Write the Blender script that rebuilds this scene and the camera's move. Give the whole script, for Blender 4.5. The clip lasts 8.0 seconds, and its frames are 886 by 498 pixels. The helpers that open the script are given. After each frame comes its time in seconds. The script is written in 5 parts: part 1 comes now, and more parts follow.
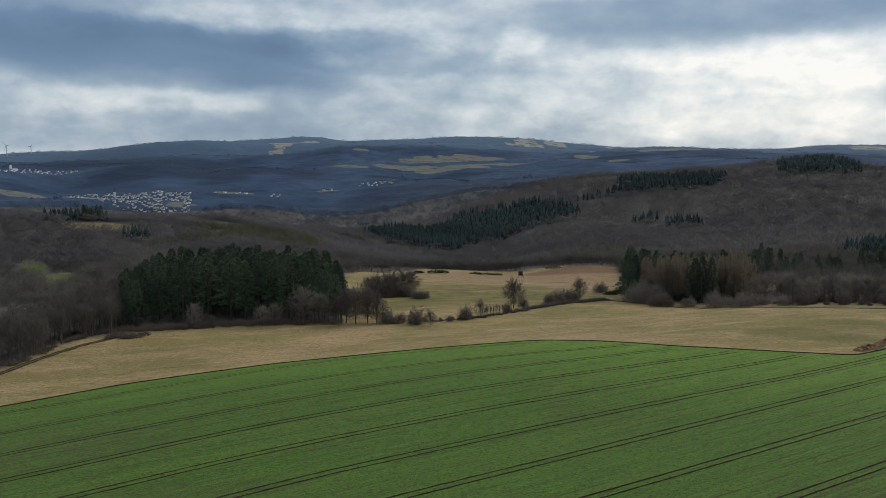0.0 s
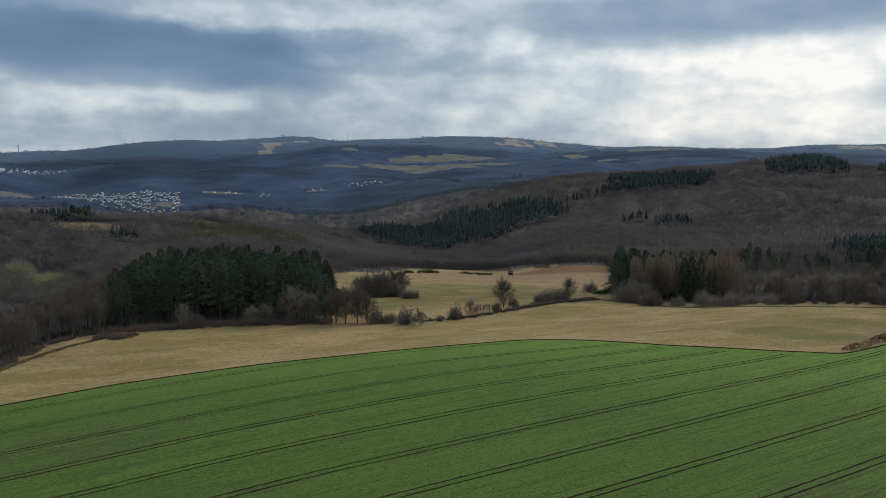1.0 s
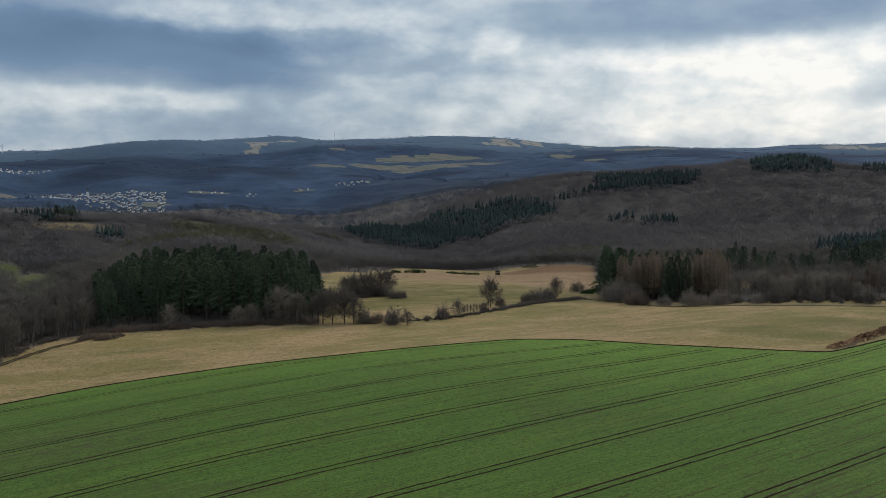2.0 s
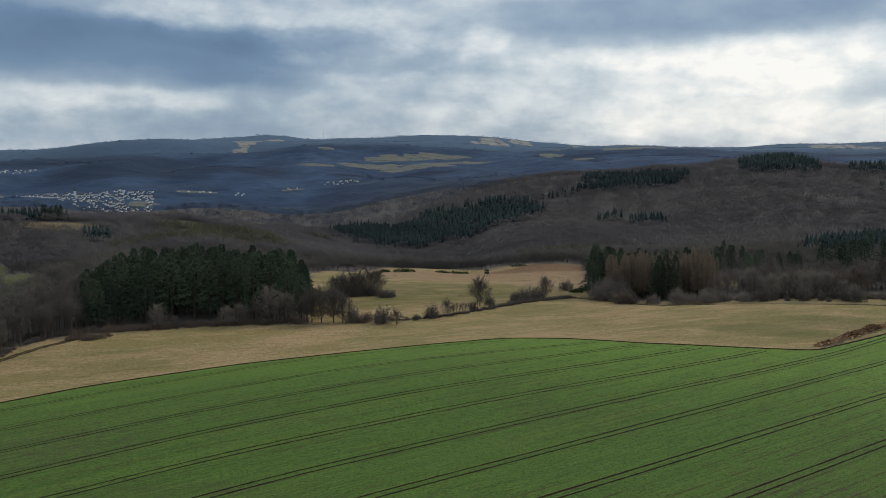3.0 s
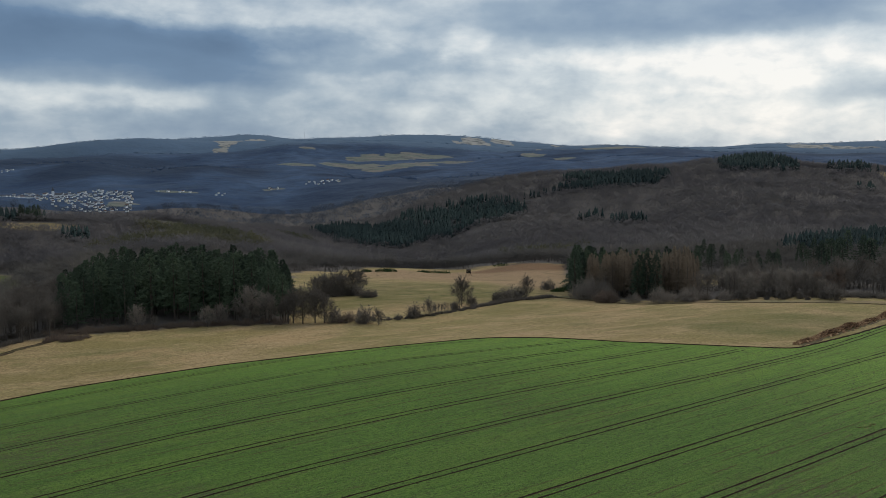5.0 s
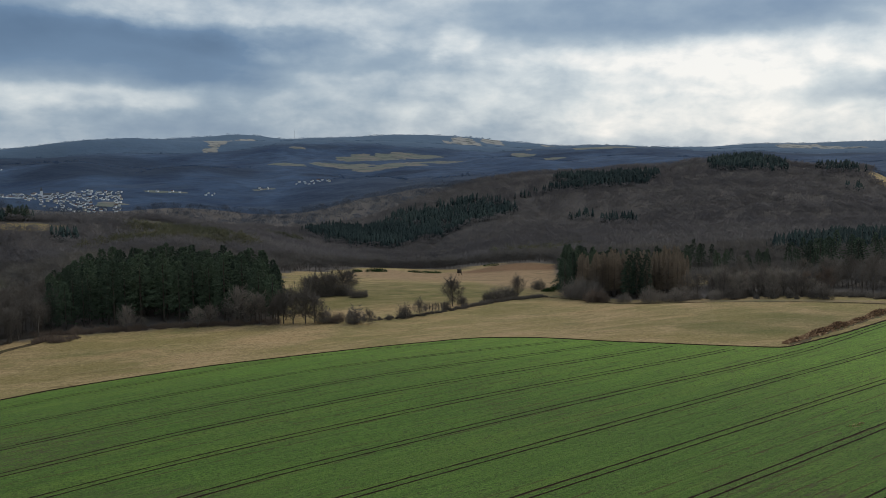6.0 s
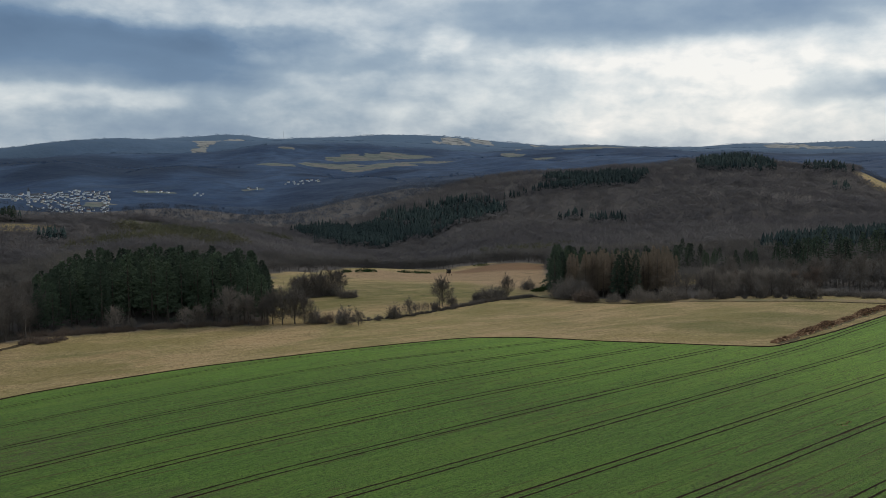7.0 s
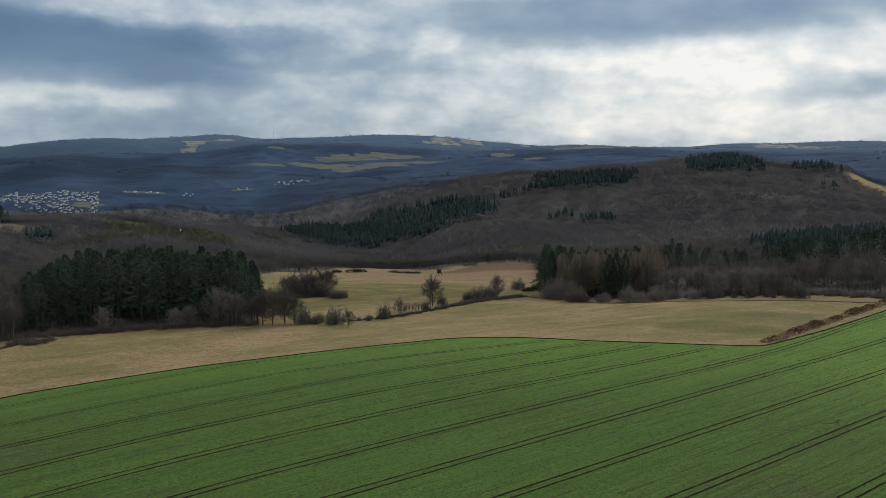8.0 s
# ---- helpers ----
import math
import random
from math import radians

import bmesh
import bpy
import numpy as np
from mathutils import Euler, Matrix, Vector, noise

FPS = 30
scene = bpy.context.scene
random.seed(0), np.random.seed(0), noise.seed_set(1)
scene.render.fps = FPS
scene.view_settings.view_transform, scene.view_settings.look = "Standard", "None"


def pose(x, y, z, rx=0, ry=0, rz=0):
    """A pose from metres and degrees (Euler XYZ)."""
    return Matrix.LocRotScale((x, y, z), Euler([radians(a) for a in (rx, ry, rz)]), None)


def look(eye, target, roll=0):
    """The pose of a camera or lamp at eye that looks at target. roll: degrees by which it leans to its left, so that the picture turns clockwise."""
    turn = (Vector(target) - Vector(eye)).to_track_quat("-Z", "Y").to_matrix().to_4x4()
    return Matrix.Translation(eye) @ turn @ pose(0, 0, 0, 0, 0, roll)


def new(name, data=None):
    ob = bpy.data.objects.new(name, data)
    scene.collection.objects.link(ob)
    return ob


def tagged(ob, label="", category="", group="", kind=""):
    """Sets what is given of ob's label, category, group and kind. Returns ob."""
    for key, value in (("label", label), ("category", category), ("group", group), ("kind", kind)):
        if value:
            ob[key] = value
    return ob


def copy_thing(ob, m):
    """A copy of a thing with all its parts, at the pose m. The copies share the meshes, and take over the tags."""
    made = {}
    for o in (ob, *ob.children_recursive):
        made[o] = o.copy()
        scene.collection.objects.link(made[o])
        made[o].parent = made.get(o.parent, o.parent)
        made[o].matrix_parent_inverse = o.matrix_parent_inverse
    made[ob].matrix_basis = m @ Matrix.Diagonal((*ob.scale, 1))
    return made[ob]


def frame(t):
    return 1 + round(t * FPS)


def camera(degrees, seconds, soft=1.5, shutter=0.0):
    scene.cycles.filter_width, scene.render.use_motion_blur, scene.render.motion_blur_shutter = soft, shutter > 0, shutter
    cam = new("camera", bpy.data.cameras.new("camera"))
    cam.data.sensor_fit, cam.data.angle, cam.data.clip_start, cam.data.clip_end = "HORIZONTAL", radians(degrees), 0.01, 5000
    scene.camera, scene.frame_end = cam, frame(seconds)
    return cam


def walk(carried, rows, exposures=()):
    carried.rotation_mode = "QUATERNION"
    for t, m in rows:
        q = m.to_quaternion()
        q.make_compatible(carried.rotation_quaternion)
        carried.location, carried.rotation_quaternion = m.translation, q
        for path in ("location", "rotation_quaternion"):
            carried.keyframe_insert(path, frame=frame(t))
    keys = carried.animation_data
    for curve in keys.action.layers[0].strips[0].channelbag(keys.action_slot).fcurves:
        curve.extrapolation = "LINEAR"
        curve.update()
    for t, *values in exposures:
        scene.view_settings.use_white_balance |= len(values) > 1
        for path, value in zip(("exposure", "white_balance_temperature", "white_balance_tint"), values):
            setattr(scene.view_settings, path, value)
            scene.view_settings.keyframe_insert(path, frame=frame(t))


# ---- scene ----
# a hovering camera that turns slowly to its right and drifts a little forward: seconds, turn, dip
TURN = [
    (0.0, -2.884, 0.085), (0.5, -2.580, 0.071), (1.0, -2.207, 0.064), (1.5, -1.780, 0.061), (2.0, -1.348, 0.047),
    (3.5, -0.307, -0.029), (4.0, 0.0, -0.030), (4.5, 0.294, -0.034), (6.0, 1.224, -0.044), (6.5, 1.558, -0.042),
    (7.0, 1.923, -0.038), (7.5, 2.278, -0.042), (8.0, 2.570, -0.037),
]
cam = camera(54.33, 8.0, soft=0.8)
walk(cam, [(t, pose(0, 0.15 * (t - 4), 55.0, 90 - 6.4855 + dip, 0, -turn)) for t, turn, dip in TURN], [(0.0, 0.02), (4.0, 0.0), (8.0, -0.05)])


# ---- node helpers ----
class Nodes:
    """Shortcuts for building a node tree."""

    def __init__(self, tree):
        self.tree = tree
        tree.nodes.clear()

    def add(self, kind):
        return self.tree.nodes.new(kind)

    def attribute(self, name):
        node = self.add("ShaderNodeAttribute")
        node.attribute_name = name
        return node.outputs["Fac"]

    def put(self, socket, value):
        if isinstance(value, bpy.types.NodeSocket):
            self.tree.links.new(value, socket)
        else:
            socket.default_value = value

    def math(self, op, a, b=0.0, c=0.0, clamp=False):
        node = self.add("ShaderNodeMath")
        node.operation, node.use_clamp = op, clamp
        for s, v in zip(node.inputs, (a, b, c)):
            self.put(s, v)
        return node.outputs[0]

    def noise(self, vector, scale, detail=4.0, rough=0.55, distort=0.0):
        node = self.add("ShaderNodeTexNoise")
        self.put(node.inputs["Vector"], vector)
        for key, value in (("Scale", scale), ("Detail", detail), ("Roughness", rough), ("Distortion", distort)):
            self.put(node.inputs[key], value)
        return node.outputs["Fac"]

    def ramp(self, fac, stops):
        node = self.add("ShaderNodeValToRGB")
        while len(node.color_ramp.elements) < len(stops):
            node.color_ramp.elements.new(0.5)
        for e, (at, colour) in zip(node.color_ramp.elements, stops):
            e.position, e.color = at, (*colour, 1)
        self.put(node.inputs["Fac"], fac)
        return node.outputs["Color"]

    def mix(self, fac, a, b, blend="MIX"):
        node = self.add("ShaderNodeMix")
        node.data_type, node.blend_type = "RGBA", blend
        self.put(node.inputs["Factor"], fac)
        for s, v in ((node.inputs[6], a), (node.inputs[7], b)):
            self.put(s, v if isinstance(v, bpy.types.NodeSocket) else (*v, 1))
        return node.outputs[2]

    def place(self, turn=0.0, scale=(1, 1, 1)):
        """The plan's own coordinates, turned and then stretched."""
        at = self.add("ShaderNodeTexCoord").outputs["Object"]
        for rotation, stretch in (((0, 0, radians(turn)), (1, 1, 1)), ((0, 0, 0), scale)):
            node = self.add("ShaderNodeMapping")
            self.put(node.inputs["Vector"], at)
            node.inputs["Rotation"].default_value, node.inputs["Scale"].default_value = rotation, stretch
            at = node.outputs["Vector"]
        return at


# ---- world: a broken cloud cover over a pale blue sky, the sun behind it ahead and to the right ----
SUN_AZ, SUN_EL = 52.0, 36.0
world = bpy.data.worlds.new("sky")
scene.world, world.use_nodes = world, True
n = Nodes(world.node_tree)
sky = n.add("ShaderNodeTexSky")
sky.sky_type, sky.sun_disc, sky.sun_elevation, sky.sun_rotation = "NISHITA", False, radians(SUN_EL), radians(SUN_AZ)
direction = n.add("ShaderNodeTexCoord").outputs["Generated"]
split = n.add("ShaderNodeSeparateXYZ")
n.put(split.inputs[0], direction)
dx, dy, dz = split.outputs


def cloud_noise(scale, squash, detail, rough, distort):
    node = n.add("ShaderNodeMapping")
    n.put(node.inputs["Vector"], direction)
    node.inputs["Scale"].default_value = (scale, scale, scale * squash)
    return n.math("SUBTRACT", n.noise(node.outputs[0], 1.0, detail, rough, distort), 0.5)


masses = cloud_noise(4.5, 2.6, 6, 0.52, 0.1)
puffs = cloud_noise(12.0, 2.2, 5, 0.52, 0.1)
veils = cloud_noise(4.0, 6.5, 4, 0.45, 0.2)
bearing = n.math("MULTIPLY", n.math("ARCTAN2", dx, dy), 57.2958)
height = n.math("MULTIPLY", n.math("ARCSINE", dz), 57.2958)
bearing = n.math("ADD", n.math("ADD", bearing, n.math("MULTIPLY", masses, 7.0)), n.math("MULTIPLY", puffs, 3.5))
height = n.math("ADD", n.math("ADD", height, n.math("MULTIPLY", cloud_noise(7.0, 1.2, 6, 0.55, 0.2), 1.8)), n.math("MULTIPLY", puffs, 1.3))
# cloud banks and gaps: bearing, height, half widths, how much lighter or darker, and the lean of the bank
BANKS = (
    (-21.0, 5.9, 12, 1.8, -0.42, -0.05), (-31.0, 8.5, 11, 2.4, -0.20, 0), (-9.0, 6.5, 12, 0.95, -0.20, -0.09), (-12.0, 8.5, 9, 0.8, 0.05, 0), (-6.0, 9.6, 16, 0.8, -0.07, 0),
    (16.0, 8.8, 14, 1.75, -0.26, 0.045), (2.3, 7.0, 1.5, 1.1, 0.15, 0.3), (23.0, 5.4, 13, 1.7, 0.27, 0.05), (11.0, 5.9, 7, 0.6, 0.12, 0.03), (18.0, 2.4, 13, 1.6, 0.20, 0),
    (13.0, 4.9, 3, 0.7, -0.10, 0.1), (26.0, 3.7, 3.5, 0.9, -0.20, 0.1),
)
LOW_BANKS = ((-23.0, 3.4, 5, 0.7, 0.06, -0.05), (-17.5, 3.3, 2.4, 0.6, 0.10, 0), (-24.0, 1.3, 16, 1.2, -0.14, 0), (-8.0, 3.5, 9, 1.3, -0.05, 0), (-1.0, 2.0, 8, 1.2, -0.04, 0), (7.0, 3.4, 5, 0.9, -0.05, 0))
light = n.math("ADD", 0.64, n.math("MULTIPLY", masses, 0.50))
light = n.math("ADD", light, n.math("MULTIPLY", puffs, 0.28))
light = n.math("ADD", light, n.math("MULTIPLY", veils, 0.30))
for b, up, wb, wh, gain, lean in BANKS + LOW_BANKS:
    p = n.math("POWER", n.math("DIVIDE", n.math("SUBTRACT", bearing, b), wb), 2.0)
    rise = n.math("SUBTRACT", n.math("SUBTRACT", height, up), n.math("MULTIPLY", n.math("SUBTRACT", bearing, b), lean))
    q = n.math("POWER", n.math("DIVIDE", rise, wh), 2.0)
    reach = n.math("POWER", n.math("ADD", p, q), 2.4)
    light = n.math("ADD", light, n.math("MULTIPLY", n.math("EXPONENT", n.math("MULTIPLY", reach, -0.7)), gain))
# the lit cloud is crisp, the shaded cloud soft
crisp = n.math("MULTIPLY", cloud_noise(20.0, 1.9, 5, 0.55, 0.15), n.math("MULTIPLY", n.math("MAXIMUM", n.math("SUBTRACT", light, 0.25), 0.0), 1.3))
light = n.math("ADD", light, crisp)
cloud = n.ramp(light, ((0.0, (0.10, 0.170, 0.285)), (0.25, (0.142, 0.230, 0.365)), (0.5, (0.320, 0.412, 0.515)), (0.75, (0.635, 0.695, 0.735)), (1.0, (0.96, 0.945, 0.915))))
above = n.add("ShaderNodeBackground")
scaled_sky = n.mix(1.0, sky.outputs[0], (0.1, 0.1, 0.1), "MULTIPLY")
n.put(above.inputs["Color"], n.mix(0.9, scaled_sky, cloud))
above.inputs["Strength"].default_value = 1.0
n.put(n.add("ShaderNodeOutputWorld").inputs["Surface"], above.outputs[0])

sun = new("sun", bpy.data.lights.new("sun", "SUN"))
sun.data.energy, sun.data.angle, sun.data.color = 1.4, radians(12), (1.0, 0.91, 0.78)
sun_from = Vector((math.sin(radians(SUN_AZ)) * math.cos(radians(SUN_EL)), math.cos(radians(SUN_AZ)) * math.cos(radians(SUN_EL)), math.sin(radians(SUN_EL))))
sun.matrix_world = look(sun_from * 900, (0, 0, 0))


# ---- landform: plan in metres, x to the east, y to the north, the eye over the origin ----
EYE = 55.0
COLS = np.arange(-30.0, 34.0, 3.0)
# heights of the land along rings round the eye, bearing by bearing: distance, heights at COLS
NEAR_HILLS = (
    (520, (-29, -23, -14, -11, -14, -18, -23, -25, -25, -24, -25, -25, -25, -25, -24, -22, -20, -19, -16, -13, -11, -10)),
    (650, (-32, -35, -33, -28, -28, -30, -33, -34, -35, -34, -36, -35, -30, -30, -28, -25, -23, -20, -18, -15, -13, -12)),
    (800, (-41, -42, -39, -35, -32, -34, -38, -44, -50, -54, -54, -49, -45, -42, -39, -36, -33, -29, -25, -21, -17, -16)),
    (1030, (-24, -26, -28, -30, -32, -37, -44, -54, -67, -85, -89, -69, -52, -45, -40, -35, -31, -27, -23, -19, -19, -19)),
)
VALLEY = (
    (1270, (-36, -40, -43, -44, -47, -52, -61, -76, -91, -93, -79, -55, -37, -27, -18, -12, -4, 1, -3, -8, -18, -22)),
    (1600, (-74, -79, -82, -86, -88, -90, -91, -91, -87, -71, -44, -18, 6, 15, 19, 23, 33, 40, 23, 24, -11, -19)),
    (2000, (-53, -56, -63, -64, -64, -67, -75, -81, -69, -51, -31, -23, -23, -27, -29, -31, -27, -23, -20, -18, -20, -21)),
    (2350, (-25, -42, -47, -49, -52, -57, -55, -40, -29, -20, -23, -17, -11, -7, -7, -6, -6, -6, -5, -4, -2, -2)),
)
FAR_RANGE = (
    (2900, (-2, -11, 5, 13, 6, 0, -4, -1, 0, -2, -4, 6, 15, 23, 30, 26, 23, 21, 20, 19, 20, 20)),
    (3600, (21, 23, 26, 34, 45, 35, 54, 79, 88, 79, 63, 54, 55, 61, 65, 57, 49, 50, 44, 40, 43, 44)),
    (4050, (38, 47, 72, 95, 110, 100, 97, 94, 99, 98, 89, 75, 67, 71, 82, 70, 61, 64, 62, 66, 69, 70)),
    (4550, (51, 62, 63, 75, 95, 120, 136, 119, 124, 136, 138, 125, 104, 81, 75, 75, 75, 87, 94, 103, 98, 97)),
)
LAND = list(NEAR_HILLS + VALLEY + FAR_RANGE)
# vales between the far ranges, lower than the ridges before and behind them
for (near_d, near_h), (far_d, far_h), depth in zip(FAR_RANGE, FAR_RANGE[1:], (6, 26, 34)):
    LAND.append((near_d + 0.45 * (far_d - near_d), tuple(min(a, b) - depth + 0.3 * max(0, b - a) for a, b in zip(near_h, far_h))))
RINGS, HEIGHTS = zip(*sorted(LAND))


def smooth(a, b, v):
    s = np.clip((np.asarray(v, float) - a) / (b - a), 0, 1)
    return s * s * (3 - 2 * s)


def dense(knots, rows, at):
    """Rows at the knots, carried smoothly to the places at."""
    knots, rows = np.asarray(knots, float), np.asarray(rows, float)
    i = np.clip(np.searchsorted(knots, at, side="right") - 1, 0, len(knots) - 2)
    s = np.clip((at - knots[i]) / (knots[i + 1] - knots[i]), 0, 1)[:, None]
    step = np.gradient(rows, knots, axis=0)
    w = (knots[i + 1] - knots[i])[:, None]
    return ((1 + 2 * s) * (1 - s) ** 2 * rows[i] + s * (1 - s) ** 2 * w * step[i]
            + s * s * (3 - 2 * s) * rows[i + 1] + s * s * (s - 1) * w * step[i + 1])


RING_AT, COL_AT = np.arange(520.0, 4551.0, 15.0), np.arange(-30.0, 33.1, 0.5)
TABLE = dense(COLS, dense(RINGS, HEIGHTS, RING_AT).T, COL_AT).T


def rolling(x, y):
    """Small swells of the woods and hills."""
    spurs = np.sin(x / 120 + 0.8 * np.sin(y / 260) + 1) + 0.6 * np.sin(x / 57 + y / 190) + 0.8 * np.sin(y / 150 + x / 330)
    return (np.sin(x / 61 + 0.7) * np.sin(y / 83 + 1.1) + 0.6 * np.sin(x / 29 + y / 41) * np.sin(y / 37 - x / 90)
            + 1.3 * np.sin(x / 170 + 2) * np.sin(y / 230) + 2.4 * spurs * smooth(1800, 2500, np.hypot(x, y)) * (1 - 0.75 * smooth(3000, 3900, np.hypot(x, y))))


def elev(x, y):
    x, y = np.asarray(x, float), np.asarray(y, float)
    d, a = np.hypot(x, y), np.degrees(np.arctan2(x, y))
    across = y * 0.804 - x * 0.595
    yn = np.clip(y, -300, 600)
    near = -0.02 * yn - 0.00016 * np.clip(x, -110, 0) ** 2 - 6 * smooth(170, 280, across) * smooth(-400, 0, y)
    r = np.clip((d - 520) / 15, 0, len(RING_AT) - 1.001)
    c = np.clip((a + 30) * 2, 0, len(COL_AT) - 1.001)
    i, j = r.astype(int), c.astype(int)
    u, v = r - i, c - j
    far = (TABLE[i, j] * (1 - u) * (1 - v) + TABLE[i + 1, j] * u * (1 - v) + TABLE[i, j + 1] * (1 - u) * v + TABLE[i + 1, j + 1] * u * v)
    mean = np.interp(d, RINGS, np.mean(HEIGHTS, axis=1))
    side = smooth(34, 80, np.abs(a))
    far = far * (1 - side) + mean * side
    far = far + rolling(x, y) * smooth(600, 1100, d) * 3.4 * (1 - smooth(3000, 4300, d) * 0.5) - 60 * smooth(4560, 4900, d)
    k = smooth(395, 590, d)
    knoll = 3.6 * np.exp(-((x + 38) / 42) ** 2 - ((y - 570) / 34) ** 2) - 3.0 * np.exp(-((x + 30) / 60) ** 2 - ((y - 660) / 30) ** 2)
    return near * (1 - k) + far * k + knoll


def spot(az, d):
    """The plan's x and y at an azimuth in degrees and a distance."""
    return d * math.sin(radians(az)), d * math.cos(radians(az))


# ---- materials ----
def material(name, colour, rough=0.9, bump=None, soft=0.0, thin=0.0):
    """colour(n) gives the base colour's socket; bump(n) a height's socket and its depth in metres; soft evens the shading of a mass of twigs or needles,
    thin is the share of the light that passes through them."""
    m = bpy.data.materials.new(name)
    m.use_nodes = True
    n = Nodes(m.node_tree)
    shader = n.add("ShaderNodeBsdfPrincipled")
    n.put(shader.inputs["Base Color"], colour(n))
    shader.inputs["Roughness"].default_value = rough
    shader.inputs["Specular IOR Level"].default_value = 0.15
    if bump:
        height, depth = bump(n)
        node = n.add("ShaderNodeBump")
        n.put(node.inputs["Height"], height)
        node.inputs["Distance"].default_value = depth
        n.put(shader.inputs["Normal"], node.outputs[0])
    if soft:
        lean = n.add("ShaderNodeVectorMath")
        lean.operation = "MULTIPLY_ADD"
        n.put(lean.inputs[0], n.add("ShaderNodeNewGeometry").outputs["Normal"])
        lean.inputs[1].default_value, lean.inputs[2].default_value = (1 - soft,) * 3, (0, 0, soft)
        even = n.add("ShaderNodeVectorMath")
        even.operation = "NORMALIZE"
        n.put(even.inputs[0], lean.outputs[0])
        n.put(shader.inputs["Normal"], even.outputs[0])
    surface = shader.outputs[0]
    if thin:
        through_light, both = n.add("ShaderNodeBsdfTranslucent"), n.add("ShaderNodeMixShader")
        n.put(through_light.inputs["Color"], shader.inputs["Base Color"].links[0].from_socket)
        both.inputs[0].default_value = thin
        n.put(both.inputs[1], surface)
        n.put(both.inputs[2], through_light.outputs[0])
        surface = both.outputs[0]
    n.put(n.add("ShaderNodeOutputMaterial").inputs["Surface"], surface)
    return m


def grained(a, b, scale, c=None, scale_c=0.1):
    """A colour that wanders between a and b at one scale, and towards c at a larger one."""
    def colour(n):
        at = n.place()
        out = n.mix(n.ramp(n.noise(at, scale, 5, 0.6), ((0.3, (0, 0, 0)), (0.7, (1, 1, 1)))), a, b)
        if c:
            out = n.mix(n.ramp(n.noise(at, scale_c, 4), ((0.42, (0, 0, 0)), (0.68, (1, 1, 1)))), out, c)
        return out
    return colour


def by_tint(a, b, c=None, random_object=True):
    """From a to b by each point's tint, and by chance from object to object."""
    def colour(n):
        tint = n.attribute("tint")
        if random_object:
            tint = n.math("ADD", n.math("MULTIPLY", tint, 0.6), n.math("MULTIPLY", n.add("ShaderNodeObjectInfo").outputs["Random"], 0.4))
        stops = ((0.05, a), (0.95, b)) if c is None else ((0.05, a), (0.6, b), (0.95, c))
        return n.ramp(tint, stops)
    return colour


def mottled(a, b, c, scale, depth=0.55):
    """A wood's colour: from a to c by each tree's tint, broken up finely by its twigs."""
    def colour(n):
        base = n.ramp(n.attribute("tint"), ((0.05, a), (0.55, b), (0.95, c)))
        grain = n.ramp(n.noise(n.place(0, (1, 1, 0.6)), scale, 6, 0.8), ((0.36, (1 - depth,) * 3), (0.64, (1 + depth * 0.8,) * 3)))
        return n.mix(1.0, base, grain, "MULTIPLY")
    return colour


